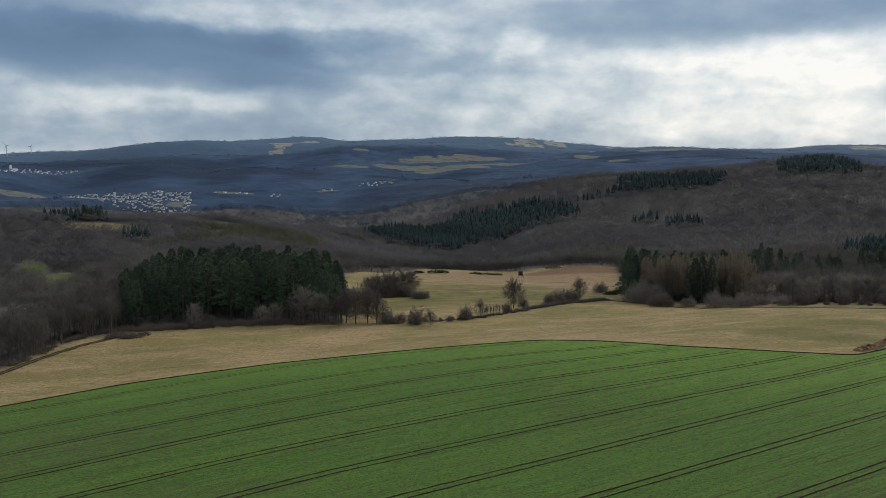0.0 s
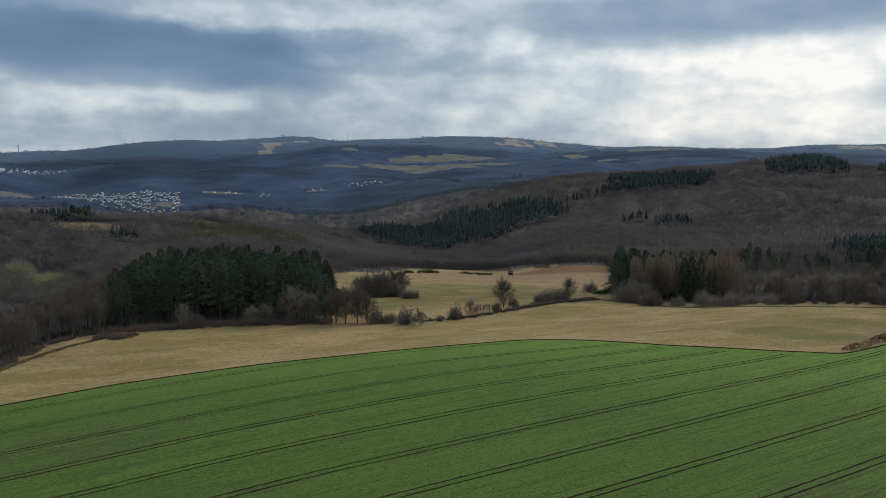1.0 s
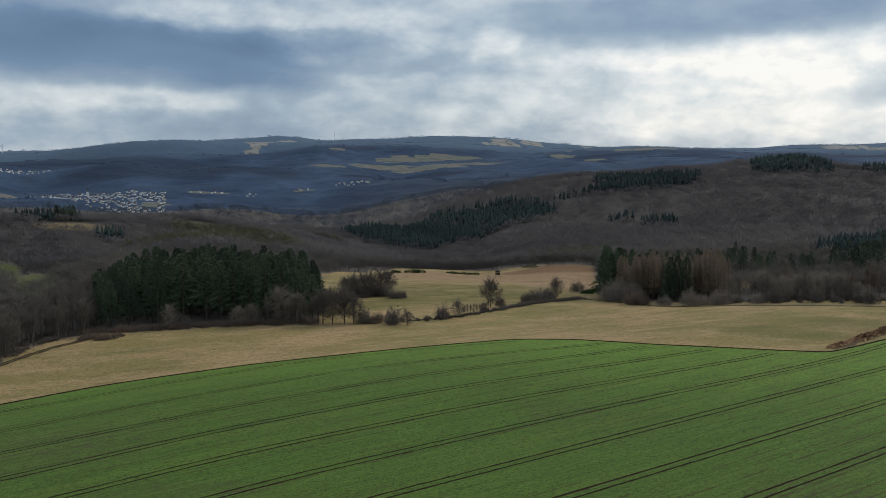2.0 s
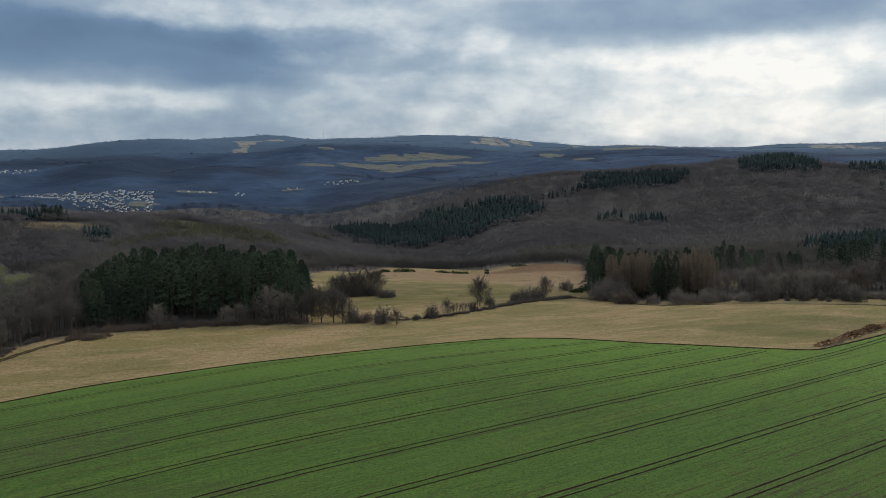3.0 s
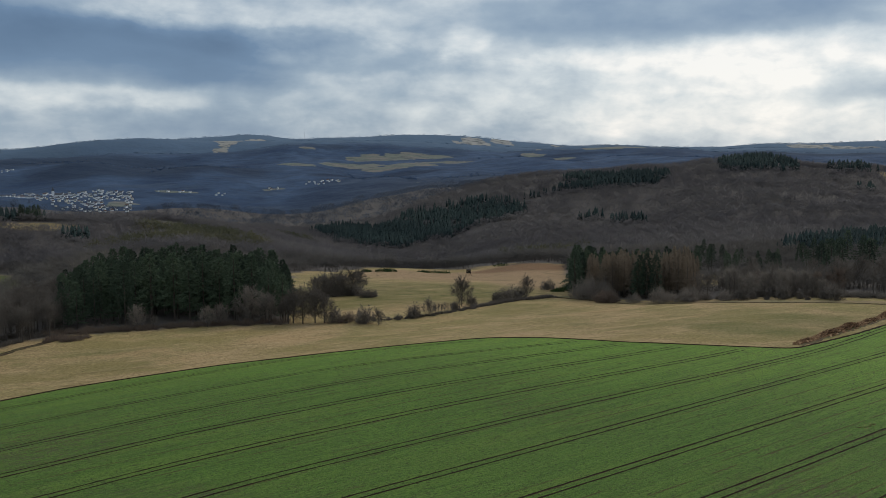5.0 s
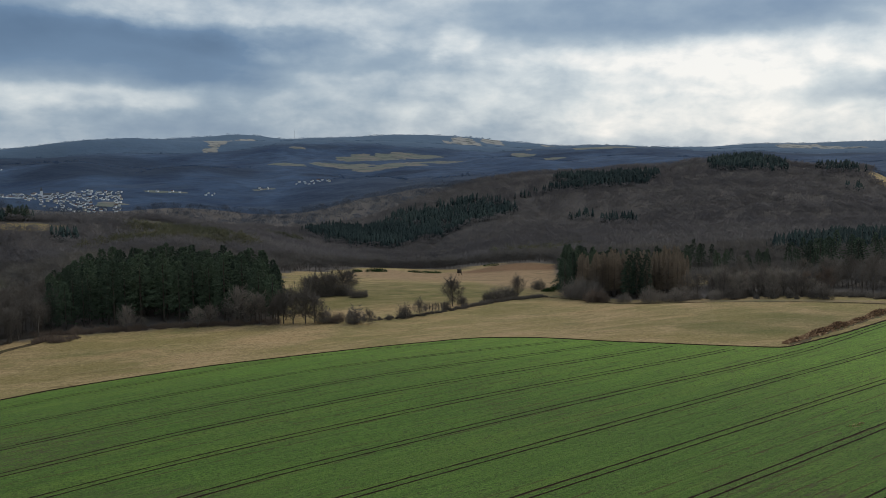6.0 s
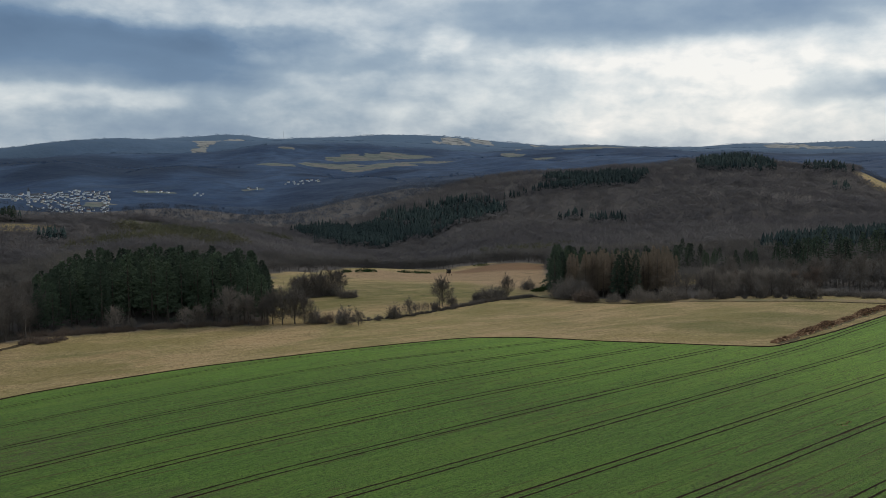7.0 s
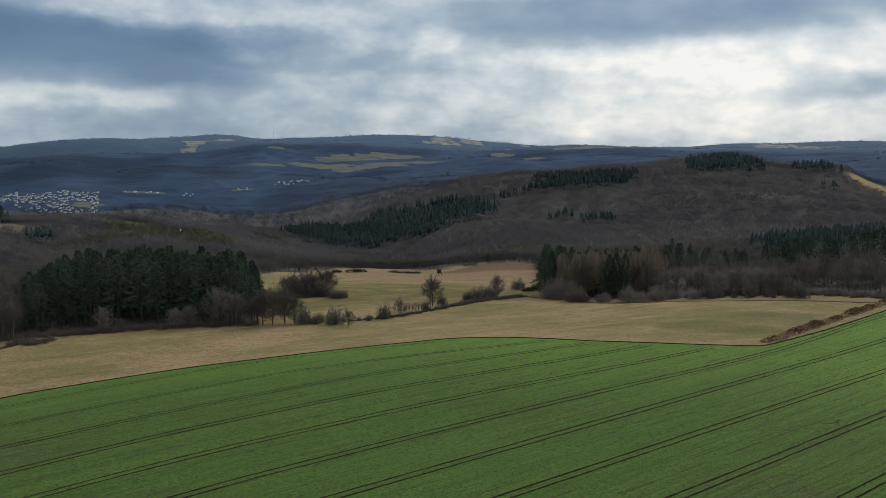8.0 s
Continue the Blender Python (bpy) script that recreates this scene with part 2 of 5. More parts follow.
def ground_colour(n):
    at = n.place()
    streak = n.noise(n.place(-14, (0.55, 0.85, 1)), 1.0, 8, 0.8)
    contour = n.noise(n.place(-8, (0.02, 0.05, 1)), 1.0, 6, 0.65)
    large = n.noise(at, 0.022, 5, 0.55)
    tufts = n.noise(n.place(-6, (0.7, 1.0, 1)), 1.1, 6, 0.8)
    dry = n.mix(n.ramp(streak, ((0.38, (0, 0, 0)), (0.62, (1, 1, 1)))), (0.215, 0.164, 0.088), (0.385, 0.292, 0.172))
    grass = n.mix(n.ramp(streak, ((0.36, (0, 0, 0)), (0.64, (1, 1, 1)))), (0.160, 0.144, 0.062), (0.275, 0.232, 0.112))
    meadow = n.mix(n.ramp(large, ((0.42, (0, 0, 0)), (0.62, (1, 1, 1)))), dry, grass)
    meadow = n.mix(n.ramp(contour, ((0.41, (0.65, 0.65, 0.65)), (0.51, (0, 0, 0)))), meadow, n.mix(streak, (0.150, 0.125, 0.048), (0.275, 0.220, 0.100)))
    meadow = n.mix(n.ramp(contour, ((0.51, (0, 0, 0)), (0.62, (0.6, 0.6, 0.6)))), meadow, n.mix(streak, (0.24, 0.165, 0.088), (0.46, 0.325, 0.190)))
    meadow = n.mix(n.ramp(tufts, ((0.53, (0, 0, 0)), (0.62, (0.8, 0.8, 0.8)))), meadow, (0.115, 0.085, 0.036))
    scars = n.math("MULTIPLY", n.ramp(n.noise(n.place(-15, (0.06, 0.2, 1)), 1.0, 6, 0.75), ((0.56, (0, 0, 0)), (0.64, (1, 1, 1)))), n.ramp(n.noise(at, 0.015, 3), ((0.45, (0, 0, 0)), (0.6, (0.7, 0.7, 0.7)))))
    meadow = n.mix(scars, meadow, (0.125, 0.088, 0.045))
    bands = n.noise(n.place(-12, (0.045, 0.09, 1)), 1.0, 6, 0.68, 0.8)
    meadow = n.mix(n.ramp(bands, ((0.36, (0.6, 0.6, 0.6)), (0.46, (0, 0, 0)))), meadow, n.mix(streak, (0.130, 0.120, 0.048), (0.235, 0.205, 0.092)))
    meadow = n.mix(n.ramp(bands, ((0.56, (0, 0, 0)), (0.66, (0.55, 0.55, 0.55)))), meadow, n.mix(streak, (0.26, 0.190, 0.108), (0.47, 0.350, 0.215)))
    lush = n.math("MULTIPLY", n.attribute("lush"), n.ramp(bands, ((0.40, (1, 1, 1)), (0.62, (0.35, 0.35, 0.35)))))
    meadow = n.mix(lush, meadow, n.mix(n.noise(at, 0.3, 4), (0.082, 0.085, 0.032), (0.172, 0.152, 0.064)))
    meadow = n.mix(n.attribute("green"), meadow, n.mix(n.noise(at, 0.4, 5), (0.050, 0.074, 0.024), (0.086, 0.104, 0.036)))
    meadow = n.mix(n.attribute("pink"), meadow, n.mix(n.ramp(streak, ((0.36, (0, 0, 0)), (0.64, (1, 1, 1)))), (0.190, 0.132, 0.080), (0.350, 0.250, 0.165)))
    heath = n.attribute("heath")
    meadow = n.mix(heath, meadow, n.mix(n.noise(at, 0.25, 6, 0.7), (0.105, 0.062, 0.036), (0.215, 0.132, 0.080)))
    clumps = n.ramp(n.noise(n.place(-6, (1.4, 2.0, 1)), 1.0, 5, 0.82), ((0.38, (0.77, 0.73, 0.69)), (0.62, (1.37, 1.29, 1.23))))
    meadow = n.mix(1.0, meadow, clumps, "MULTIPLY")
    meadow = n.mix(1.0, meadow, (1.08, 1.09, 1.05), "MULTIPLY")
    ledge = n.noise(n.place(-10, (0.011, 0.055, 1)), 1.0, 3, 0.45, 0.4)
    ledges = n.math("ADD", n.ramp(ledge, ((0.475, (0, 0, 0)), (0.485, (1, 1, 1)), (0.497, (0, 0, 0)))), n.ramp(ledge, ((0.555, (0, 0, 0)), (0.563, (1, 1, 1)), (0.573, (0, 0, 0)))))
    meadow = n.mix(n.math("MULTIPLY", n.math("MULTIPLY", ledges, 0.75), n.attribute("grazed")), meadow, (0.062, 0.060, 0.026))
    litter = n.mix(n.noise(at, 0.4, 6, 0.65), (0.096, 0.084, 0.078), (0.150, 0.131, 0.120))
    litter = n.mix(n.noise(at, 0.012, 4), litter, (0.108, 0.095, 0.088))
    wood = n.attribute("wood")
    return n.mix(wood, meadow, litter)


MEADOW = material("meadow_and_woodland_floor", ground_colour, 1.0, lambda n: (n.noise(n.place(), 0.9, 7, 0.75), 0.45))


def crop_colour(n):
    at = n.place()
    rows = n.noise(n.place(-36.5, (0.05, 1.5, 1)), 1.0, 7, 0.75)
    band = n.noise(n.place(-36.5, (0.006, 0.16, 1)), 1.0, 4, 0.5)
    fine = n.noise(n.place(-36.5, (0.5, 1.6, 1)), 4.2, 4, 0.75)
    large = n.noise(at, 0.03, 5, 0.6)
    green = n.mix(n.ramp(rows, ((0.38, (0, 0, 0)), (0.62, (1, 1, 1)))), (0.0670, 0.135, 0.0205), (0.118, 0.212, 0.034))
    green = n.mix(n.ramp(band, ((0.50, (0, 0, 0)), (0.68, (0.5, 0.5, 0.5)))), green, (0.135, 0.216, 0.034))
    green = n.mix(n.ramp(fine, ((0.44, (0.75, 0.75, 0.75)), (0.54, (0, 0, 0)))), green, (0.0296, 0.0644, 0.012))
    # far wheat painted brighter, for the light and the slanting view
    green = n.mix(n.attribute("far_lit"), n.mix(1.0, green, (1.00, 0.97, 0.98), "MULTIPLY"), n.mix(1.0, green, (1.68, 1.54, 1.38), "MULTIPLY"))
    thin = n.math("ADD", n.ramp(large, ((0.42, (0.1, 0.1, 0.1)), (0.64, (0.8, 0.8, 0.8)))), n.math("MULTIPLY", n.attribute("thin"), 0.8), 0.0, True)
    gaps = n.math("MULTIPLY", n.ramp(fine, ((0.54, (0, 0, 0)), (0.62, (1, 1, 1)))), thin)
    drill = n.math("MULTIPLY", n.ramp(n.noise(n.place(-36.5, (0.22, 2.6, 1)), 1.0, 5, 0.75), ((0.56, (0, 0, 0)), (0.62, (1, 1, 1)))), n.ramp(n.noise(at, 0.014, 3), ((0.42, (0, 0, 0)), (0.56, (1, 1, 1)))))
    green = n.mix(n.math("MULTIPLY", drill, 0.8), green, (0.075, 0.056, 0.030))
    split = n.add("ShaderNodeSeparateXYZ")
    n.put(split.inputs[0], n.place(-36.5))
    line = n.math("LESS_THAN", n.math("FRACT", n.math("DIVIDE", n.math("ADD", split.outputs[1], n.math("MULTIPLY", n.noise(at, 0.05, 2), 0.6)), 3.02)), 0.13)
    dash = n.ramp(n.noise(n.place(-36.5, (0.14, 0.5, 1)), 1.0, 4, 0.7), ((0.43, (0, 0, 0)), (0.52, (0.85, 0.85, 0.85))))
    few = n.ramp(n.noise(n.place(-36.5, (0.004, 0.3, 1)), 1.0, 2, 0.5), ((0.44, (0, 0, 0)), (0.54, (0.9, 0.9, 0.9))))
    green = n.mix(n.math("MULTIPLY", n.math("MULTIPLY", line, dash), few), green, (0.062, 0.036, 0.016))
    speck = n.noise(n.place(-36.5, (1.1, 2.4, 1)), 1.0, 3, 0.8)
    green = n.mix(n.ramp(speck, ((0.55, (0, 0, 0)), (0.63, (0.85, 0.85, 0.85)))), green, (0.0342, 0.0414, 0.014))
    green = n.mix(n.ramp(speck, ((0.30, (0.45, 0.45, 0.45)), (0.40, (0, 0, 0)))), green, (0.148, 0.247, 0.05))
    bare = n.math("MULTIPLY", n.ramp(n.noise(n.place(-36.5, (0.22, 1.3, 1)), 1.0, 5, 0.75), ((0.52, (0, 0, 0)), (0.60, (0.75, 0.75, 0.75)))), n.math("POWER", n.attribute("thin"), 1.5))
    green = n.mix(bare, green, (0.070, 0.058, 0.034))
    return n.mix(n.math("MULTIPLY", gaps, 0.9), green, (0.090, 0.080, 0.036))


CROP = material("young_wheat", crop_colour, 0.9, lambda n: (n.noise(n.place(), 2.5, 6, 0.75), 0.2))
# brown soil, its colour darkened further for the shade inside ruts
SOIL = material("soil_with_rut_shade", grained((0.01077, 0.004896, 0.002023), (0.02486, 0.01102, 0.004046), 1.4), 1.0, lambda n: (n.noise(n.place(), 3.0, 5, 0.7), 0.2))
TRACK_DIRT = material("track_dirt", grained((0.052, 0.036, 0.022), (0.125, 0.088, 0.052), 0.8, (0.10, 0.095, 0.04), 0.25), 1.0)
PALE_GRASS = material("pale_dry_grass", grained((0.21, 0.155, 0.085), (0.30, 0.225, 0.13), 0.5, (0.17, 0.16, 0.08), 0.05), 1.0, lambda n: (n.noise(n.place(), 1.5, 6, 0.7), 0.3))
BARK = material("bark", grained((0.0595, 0.0504, 0.0432), (0.133, 0.1155, 0.1008), 2.0), 0.95)
TWIGS = material("bare_twigs", by_tint((0.06208, 0.05428, 0.04762), (0.1671, 0.1457, 0.1249)), 0.95, soft=0.4, thin=0.4)
TWIGS_PALE = material("pale_twigs", by_tint((0.1102, 0.09653, 0.08394), (0.2571, 0.2224, 0.1909)), 0.95, soft=0.4, thin=0.4)
TWIGS_STRAW = material("straw_twigs", by_tint((0.17, 0.135, 0.090), (0.34, 0.275, 0.185)), 0.95, soft=0.4, thin=0.4)
TWIGS_WARM = material("russet_twigs", by_tint((0.0966, 0.07178, 0.06), (0.1794, 0.1377, 0.108)), 0.95, soft=0.4, thin=0.4)
LARCH = material("larch_twigs", by_tint((0.1332, 0.1068, 0.08119), (0.2664, 0.2117, 0.1572)), 0.95, soft=0.4, thin=0.4)
# needle colours run from shade inside the crown to light on the tips
NEEDLES = material("needles_shaded_inside", by_tint((0.016, 0.026, 0.020), (0.078, 0.108, 0.064), (0.225, 0.255, 0.145)), 0.85, soft=0.4)
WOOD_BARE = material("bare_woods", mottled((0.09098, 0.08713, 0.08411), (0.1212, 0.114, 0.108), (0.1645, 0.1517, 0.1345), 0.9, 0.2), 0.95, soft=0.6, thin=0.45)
# the next four hold distance haze in their base colour, bluer farther off
WOOD_FAINT_HAZE = material("bare_woods_faint_haze", mottled((0.0927, 0.09008, 0.09814), (0.1206, 0.1148, 0.1213), (0.1529, 0.1434, 0.1446), 0.55, 0.2), 0.95, soft=0.9, thin=0.45)
WOOD_HAZE = material("bare_woods_hazed", mottled((0.07899, 0.09648, 0.1306), (0.09512, 0.113, 0.1472), (0.1152, 0.1314, 0.1619), 0.4, 0.2), 0.95, soft=0.6, thin=0.45)
WOOD_FAR_HAZE = material("far_woods_hazed", mottled((0.03927, 0.07287, 0.1428), (0.05712, 0.09936, 0.1825), (0.08033, 0.128, 0.2117), 0.05, 0.2), 0.95, soft=0.6, thin=0.45)
WOOD_RIDGE_HAZE = material("ridge_woods_hazed", mottled((0.076, 0.123, 0.2035), (0.1022, 0.1544, 0.2388), (0.131, 0.183, 0.2624), 0.03, 0.2), 0.95, soft=0.6, thin=0.45)
WOOD_DARK = material("spruce_woods", mottled((0.01267, 0.02517, 0.02759), (0.02362, 0.04055, 0.0418), (0.03802, 0.05873, 0.05601), 1.2, 0.5), 0.9, soft=0.2)


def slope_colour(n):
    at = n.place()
    # slate blue is haze put into the colour; the broad noise, relief shading
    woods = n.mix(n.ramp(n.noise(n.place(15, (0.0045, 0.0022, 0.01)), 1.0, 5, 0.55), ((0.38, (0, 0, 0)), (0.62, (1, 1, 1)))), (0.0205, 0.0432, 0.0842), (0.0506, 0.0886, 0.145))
    # nearer slopes get less of the haze's blue
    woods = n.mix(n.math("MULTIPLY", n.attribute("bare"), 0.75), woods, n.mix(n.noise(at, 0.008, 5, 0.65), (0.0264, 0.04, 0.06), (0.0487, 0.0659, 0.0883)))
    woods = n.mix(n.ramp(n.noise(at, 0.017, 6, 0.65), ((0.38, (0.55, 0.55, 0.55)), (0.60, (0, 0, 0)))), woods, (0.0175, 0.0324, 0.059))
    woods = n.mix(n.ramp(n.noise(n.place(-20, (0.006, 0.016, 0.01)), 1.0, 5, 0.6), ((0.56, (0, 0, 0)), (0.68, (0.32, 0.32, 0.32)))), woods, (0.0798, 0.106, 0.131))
    # dark woods, and cloud shade painted on the left-hand slopes
    woods = n.mix(n.math("MULTIPLY", n.attribute("woods_and_shade"), 0.78), woods, (0.0150, 0.0290, 0.0520))
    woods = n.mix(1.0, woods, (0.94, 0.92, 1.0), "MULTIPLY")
    # haze painted in: woods paler and bluer with distance
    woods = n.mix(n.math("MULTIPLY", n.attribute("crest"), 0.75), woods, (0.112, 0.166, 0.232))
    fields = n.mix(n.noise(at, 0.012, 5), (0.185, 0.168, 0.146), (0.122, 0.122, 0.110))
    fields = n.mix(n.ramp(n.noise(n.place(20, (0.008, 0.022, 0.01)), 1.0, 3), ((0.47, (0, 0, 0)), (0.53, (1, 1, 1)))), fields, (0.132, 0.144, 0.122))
    # high far fields painted pale for sun patches between the clouds
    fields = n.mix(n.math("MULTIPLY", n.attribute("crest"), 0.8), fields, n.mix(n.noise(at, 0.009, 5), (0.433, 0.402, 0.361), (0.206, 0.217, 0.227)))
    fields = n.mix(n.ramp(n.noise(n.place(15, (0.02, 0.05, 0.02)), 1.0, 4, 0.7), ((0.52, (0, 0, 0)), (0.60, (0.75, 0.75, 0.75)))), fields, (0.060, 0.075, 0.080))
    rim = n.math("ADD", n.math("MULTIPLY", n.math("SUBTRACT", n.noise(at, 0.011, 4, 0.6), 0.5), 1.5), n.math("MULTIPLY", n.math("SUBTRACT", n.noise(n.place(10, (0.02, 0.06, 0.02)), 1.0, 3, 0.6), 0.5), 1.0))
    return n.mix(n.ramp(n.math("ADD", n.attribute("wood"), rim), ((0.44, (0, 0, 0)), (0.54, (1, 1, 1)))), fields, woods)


SLOPES = material("distant_slopes_hazed", slope_colour, 1.0, lambda n: (n.noise(n.place(), 0.02, 4, 0.55), 5.0))
WHITEWASH = material("pale_render", grained((0.56, 0.58, 0.60), (0.76, 0.77, 0.79), 0.3), 0.9)
CREAM = material("cream_render", grained((0.56, 0.52, 0.45), (0.66, 0.62, 0.54), 0.3), 0.9)
SLATE = material("slate_roof", grained((0.05, 0.055, 0.065), (0.09, 0.095, 0.11), 0.6), 0.6)
RED_TILE = material("tile_roof", grained((0.075, 0.048, 0.042), (0.11, 0.068, 0.056), 0.6), 0.8)
METAL = material("pale_metal", grained((0.42, 0.45, 0.48), (0.5, 0.53, 0.56), 0.4), 0.5)
PLANK = material("weathered_planks", grained((0.022, 0.018, 0.016), (0.05, 0.042, 0.036), 2.0), 0.9)
GORSE = material("gorse_leaves", by_tint((0.020, 0.040, 0.014), (0.055, 0.085, 0.028)), 0.85)
ROOTS = material("roots_and_clods", by_tint((0.066, 0.03565, 0.0209), (0.228, 0.1323, 0.0726), (0.408, 0.2702, 0.1595), False), 1.0)


WOOD_OLIVE = material("olive_pine_woods", mottled((0.05184, 0.05664, 0.03831), (0.08552, 0.08862, 0.05364), (0.1296, 0.1231, 0.07407), 0.9, 0.3), 0.9, soft=0.6)


FIR_BARK = material("fir_bark", grained((0.040, 0.032, 0.027), (0.090, 0.072, 0.060), 2.0), 0.95)


# ---- mesh helpers ----
rng = np.random.default_rng(7)


class Soup:
    """Points, faces and a tint for each point, gathered for one mesh."""

    def __init__(self):
        self.v, self.f, self.t = [], [], []

    def add(self, points, faces, tint=0.5):
        k = len(self.v)
        self.v += [tuple(map(float, p)) for p in points]
        self.f += [tuple(k + i for i in f) for f in faces]
        self.t += [tint] * len(points)

    def tube(self, a, b, ra, rb, sides=3, tint=0.5):
        a, b = np.asarray(a, float), np.asarray(b, float)
        w = (b - a) / (np.linalg.norm(b - a) + 1e-9)
        u = np.cross(w, (0.31, 0.77, 0.2))
        u /= np.linalg.norm(u)
        s = np.cross(w, u)
        ring = [math.cos(2 * math.pi * i / sides) * u + math.sin(2 * math.pi * i / sides) * s for i in range(sides)]
        self.add([a + ra * r for r in ring] + [b + rb * r for r in ring],
                 [(i, (i + 1) % sides, sides + (i + 1) % sides, sides + i) for i in range(sides)], tint)

    def blade(self, a, b, width, tint=0.5):
        """A thin twig that narrows to its tip."""
        a, b = np.asarray(a, float), np.asarray(b, float)
        s = np.cross(b - a, rng.normal(size=3))
        s *= width / 2 / (np.linalg.norm(s) + 1e-9)
        self.add((a - s, a + s, b), ((0, 1, 2),), tint)

    def box(self, x0, y0, z0, x1, y1, z1):
        p = [(x, y, z) for z in (z0, z1) for x, y in ((x0, y0), (x1, y0), (x1, y1), (x0, y1))]
        self.add(p, ((3, 2, 1, 0), (4, 5, 6, 7), (0, 1, 5, 4), (1, 2, 6, 5), (2, 3, 7, 6), (3, 0, 4, 7)))

    def mesh(self, name, material):
        return raw_mesh(name, self.v, self.f, material, {"tint": self.t})


def raw_mesh(name, points, faces, material, layers=()):
    me = bpy.data.meshes.new(name)
    me.from_pydata(points if isinstance(points, list) else points.tolist(), [], faces if isinstance(faces, list) else faces.tolist())
    for key in layers:
        me.attributes.new(key, "FLOAT", "POINT").data.foreach_set("value", np.asarray(layers[key], np.float32))
    me.materials.append(material)
    me.update()
    return me


def part(name, soup, material, parent=None, label=""):
    ob = new(name, soup.mesh(name, material))
    ob.parent = parent
    return tagged(ob, label)


def place(x, y, sink=0.0, turn=0.0):
    return Matrix.Translation((x, y, float(elev(x, y)) - sink)) @ Matrix.Rotation(turn, 4, "Z")


# ---- land cover: open land inside the woods, as ovals: azimuth, distance, half width, half depth ----
OPEN = (
    (-0.8, 530, 96, 190), (17.8, 512, 12, 34), (-27.0, 622, 14, 122), (-28.6, 750, 14, 80), (-17.3, 1055, 26, 36), (-24.8, 1035, 45, 40),
    (-19.95, 2074, 36, 48), (-29.2, 2250, 80, 60), (29.0, 1560, 45, 150), (27, 396, 60, 18), (-16.7, 2300, 50, 10), (-10.5, 2362, 26, 12),
)
# far open land; ovals along the crests stand in for sunlit patches
FIELDS_AND_SUN_PATCHES = (
    (-9, 2990, 75, 44), (-6.1, 3075, 80, 60), (-4.8, 3020, 70, 60), (-3.0, 2925, 100, 62), (-1.4, 2965, 95, 55), (0.2, 3040, 75, 48), (-3.5, 3240, 130, 80), (-0.9, 3316, 120, 66), (1.6, 3000, 60, 36),
    (2.4, 4440, 90, 60), (-11.5, 4300, 110, 150), (-13.2, 4150, 90, 170), (-13.6, 3850, 36, 130), (10.9, 3490, 85, 46), (12, 3540, 95, 40), (6.5, 3450, 66, 40),
)
RIGHT_FIELDS_AND_SUN = (
    (8.5, 3300, 60, 36), (13.7, 3580, 70, 30), (24.3, 4250, 100, 50), (25.9, 4370, 150, 70), (21.8, 4290, 80, 40), (28.5, 4300, 160, 60), (23.5, 4450, 130, 40),
    (4.6, 4500, 90, 40), (9, 4480, 110, 30), (17, 4500, 120, 20), (-8.2, 3420, 40, 26), (10.5, 3060, 40, 22), (9.9, 3560, 100, 36), (16, 3640, 100, 36), (20, 4250, 120, 50),
    (7, 3900, 60, 50), (12.6, 3800, 80, 30), (18, 4380, 100, 40), (27, 4150, 150, 50),
)
# ovals painted darker: dense woods, and slopes under cloud shade
WOODS_AND_CLOUD_SHADE = (
    (-6.85, 2620, 70, 50), (-1.6, 2732, 130, 55), (2, 2300, 70, 80), (4, 3590, 170, 60), (9, 3380, 150, 26), (19, 3800, 320, 100), (-23, 3250, 420, 330), (-18, 2780, 420, 240),
    (13.5, 4050, 150, 60), (-6.5, 3480, 90, 50), (-24, 3900, 150, 120), (24, 3500, 250, 60),
)
HAMLETS = ((-25.5, 2300, 110, 80), (-22.6, 2150, 130, 190), (-20, 2100, 110, 200), (-27, 2330, 60, 40), (-28.5, 2830, 150, 110), (-7.6, 2400, 60, 50), (-6.5, 2340, 40, 40))


def within(az, d, ovals):
    """How far inside one of the ovals a place lies: above 1 in the midst, 0 at its rim."""
    best = np.full(np.shape(d), -9.0)
    for a, r, w, h in ovals:
        best = np.maximum(best, 1 - ((az - a) * np.pi / 180 * d / w) ** 2 - ((d - r) / h) ** 2)
    return best


def woodland(x, y):
    """1 under trees, 0 on open land."""
    x, y = np.asarray(x, float), np.asarray(y, float)
    d, az = np.hypot(x, y), np.degrees(np.arctan2(x, y))
    front = np.interp(az, (-60, -31, -28.7, -26.8, -23.5, -17, -9.6, -8.5, 8.6, 9.6, 18, 27, 32, 60), (297, 299, 318, 340, 350, 351, 341, 640, 655, 404, 398, 402, 398, 400))
    edge = smooth(-2, 2, d - front + 1.5 * np.sin(az * 9) + np.sin(az * 23))
    ragged = 0.16 * np.sin(x / 17 + 1) * np.sin(y / 23) + 0.1 * np.sin(x / 7 + y / 9)
    return edge * (1 - smooth(-0.05, 0.12, within(az, d, OPEN + FIELDS_AND_SUN_PATCHES + RIGHT_FIELDS_AND_SUN) + ragged))


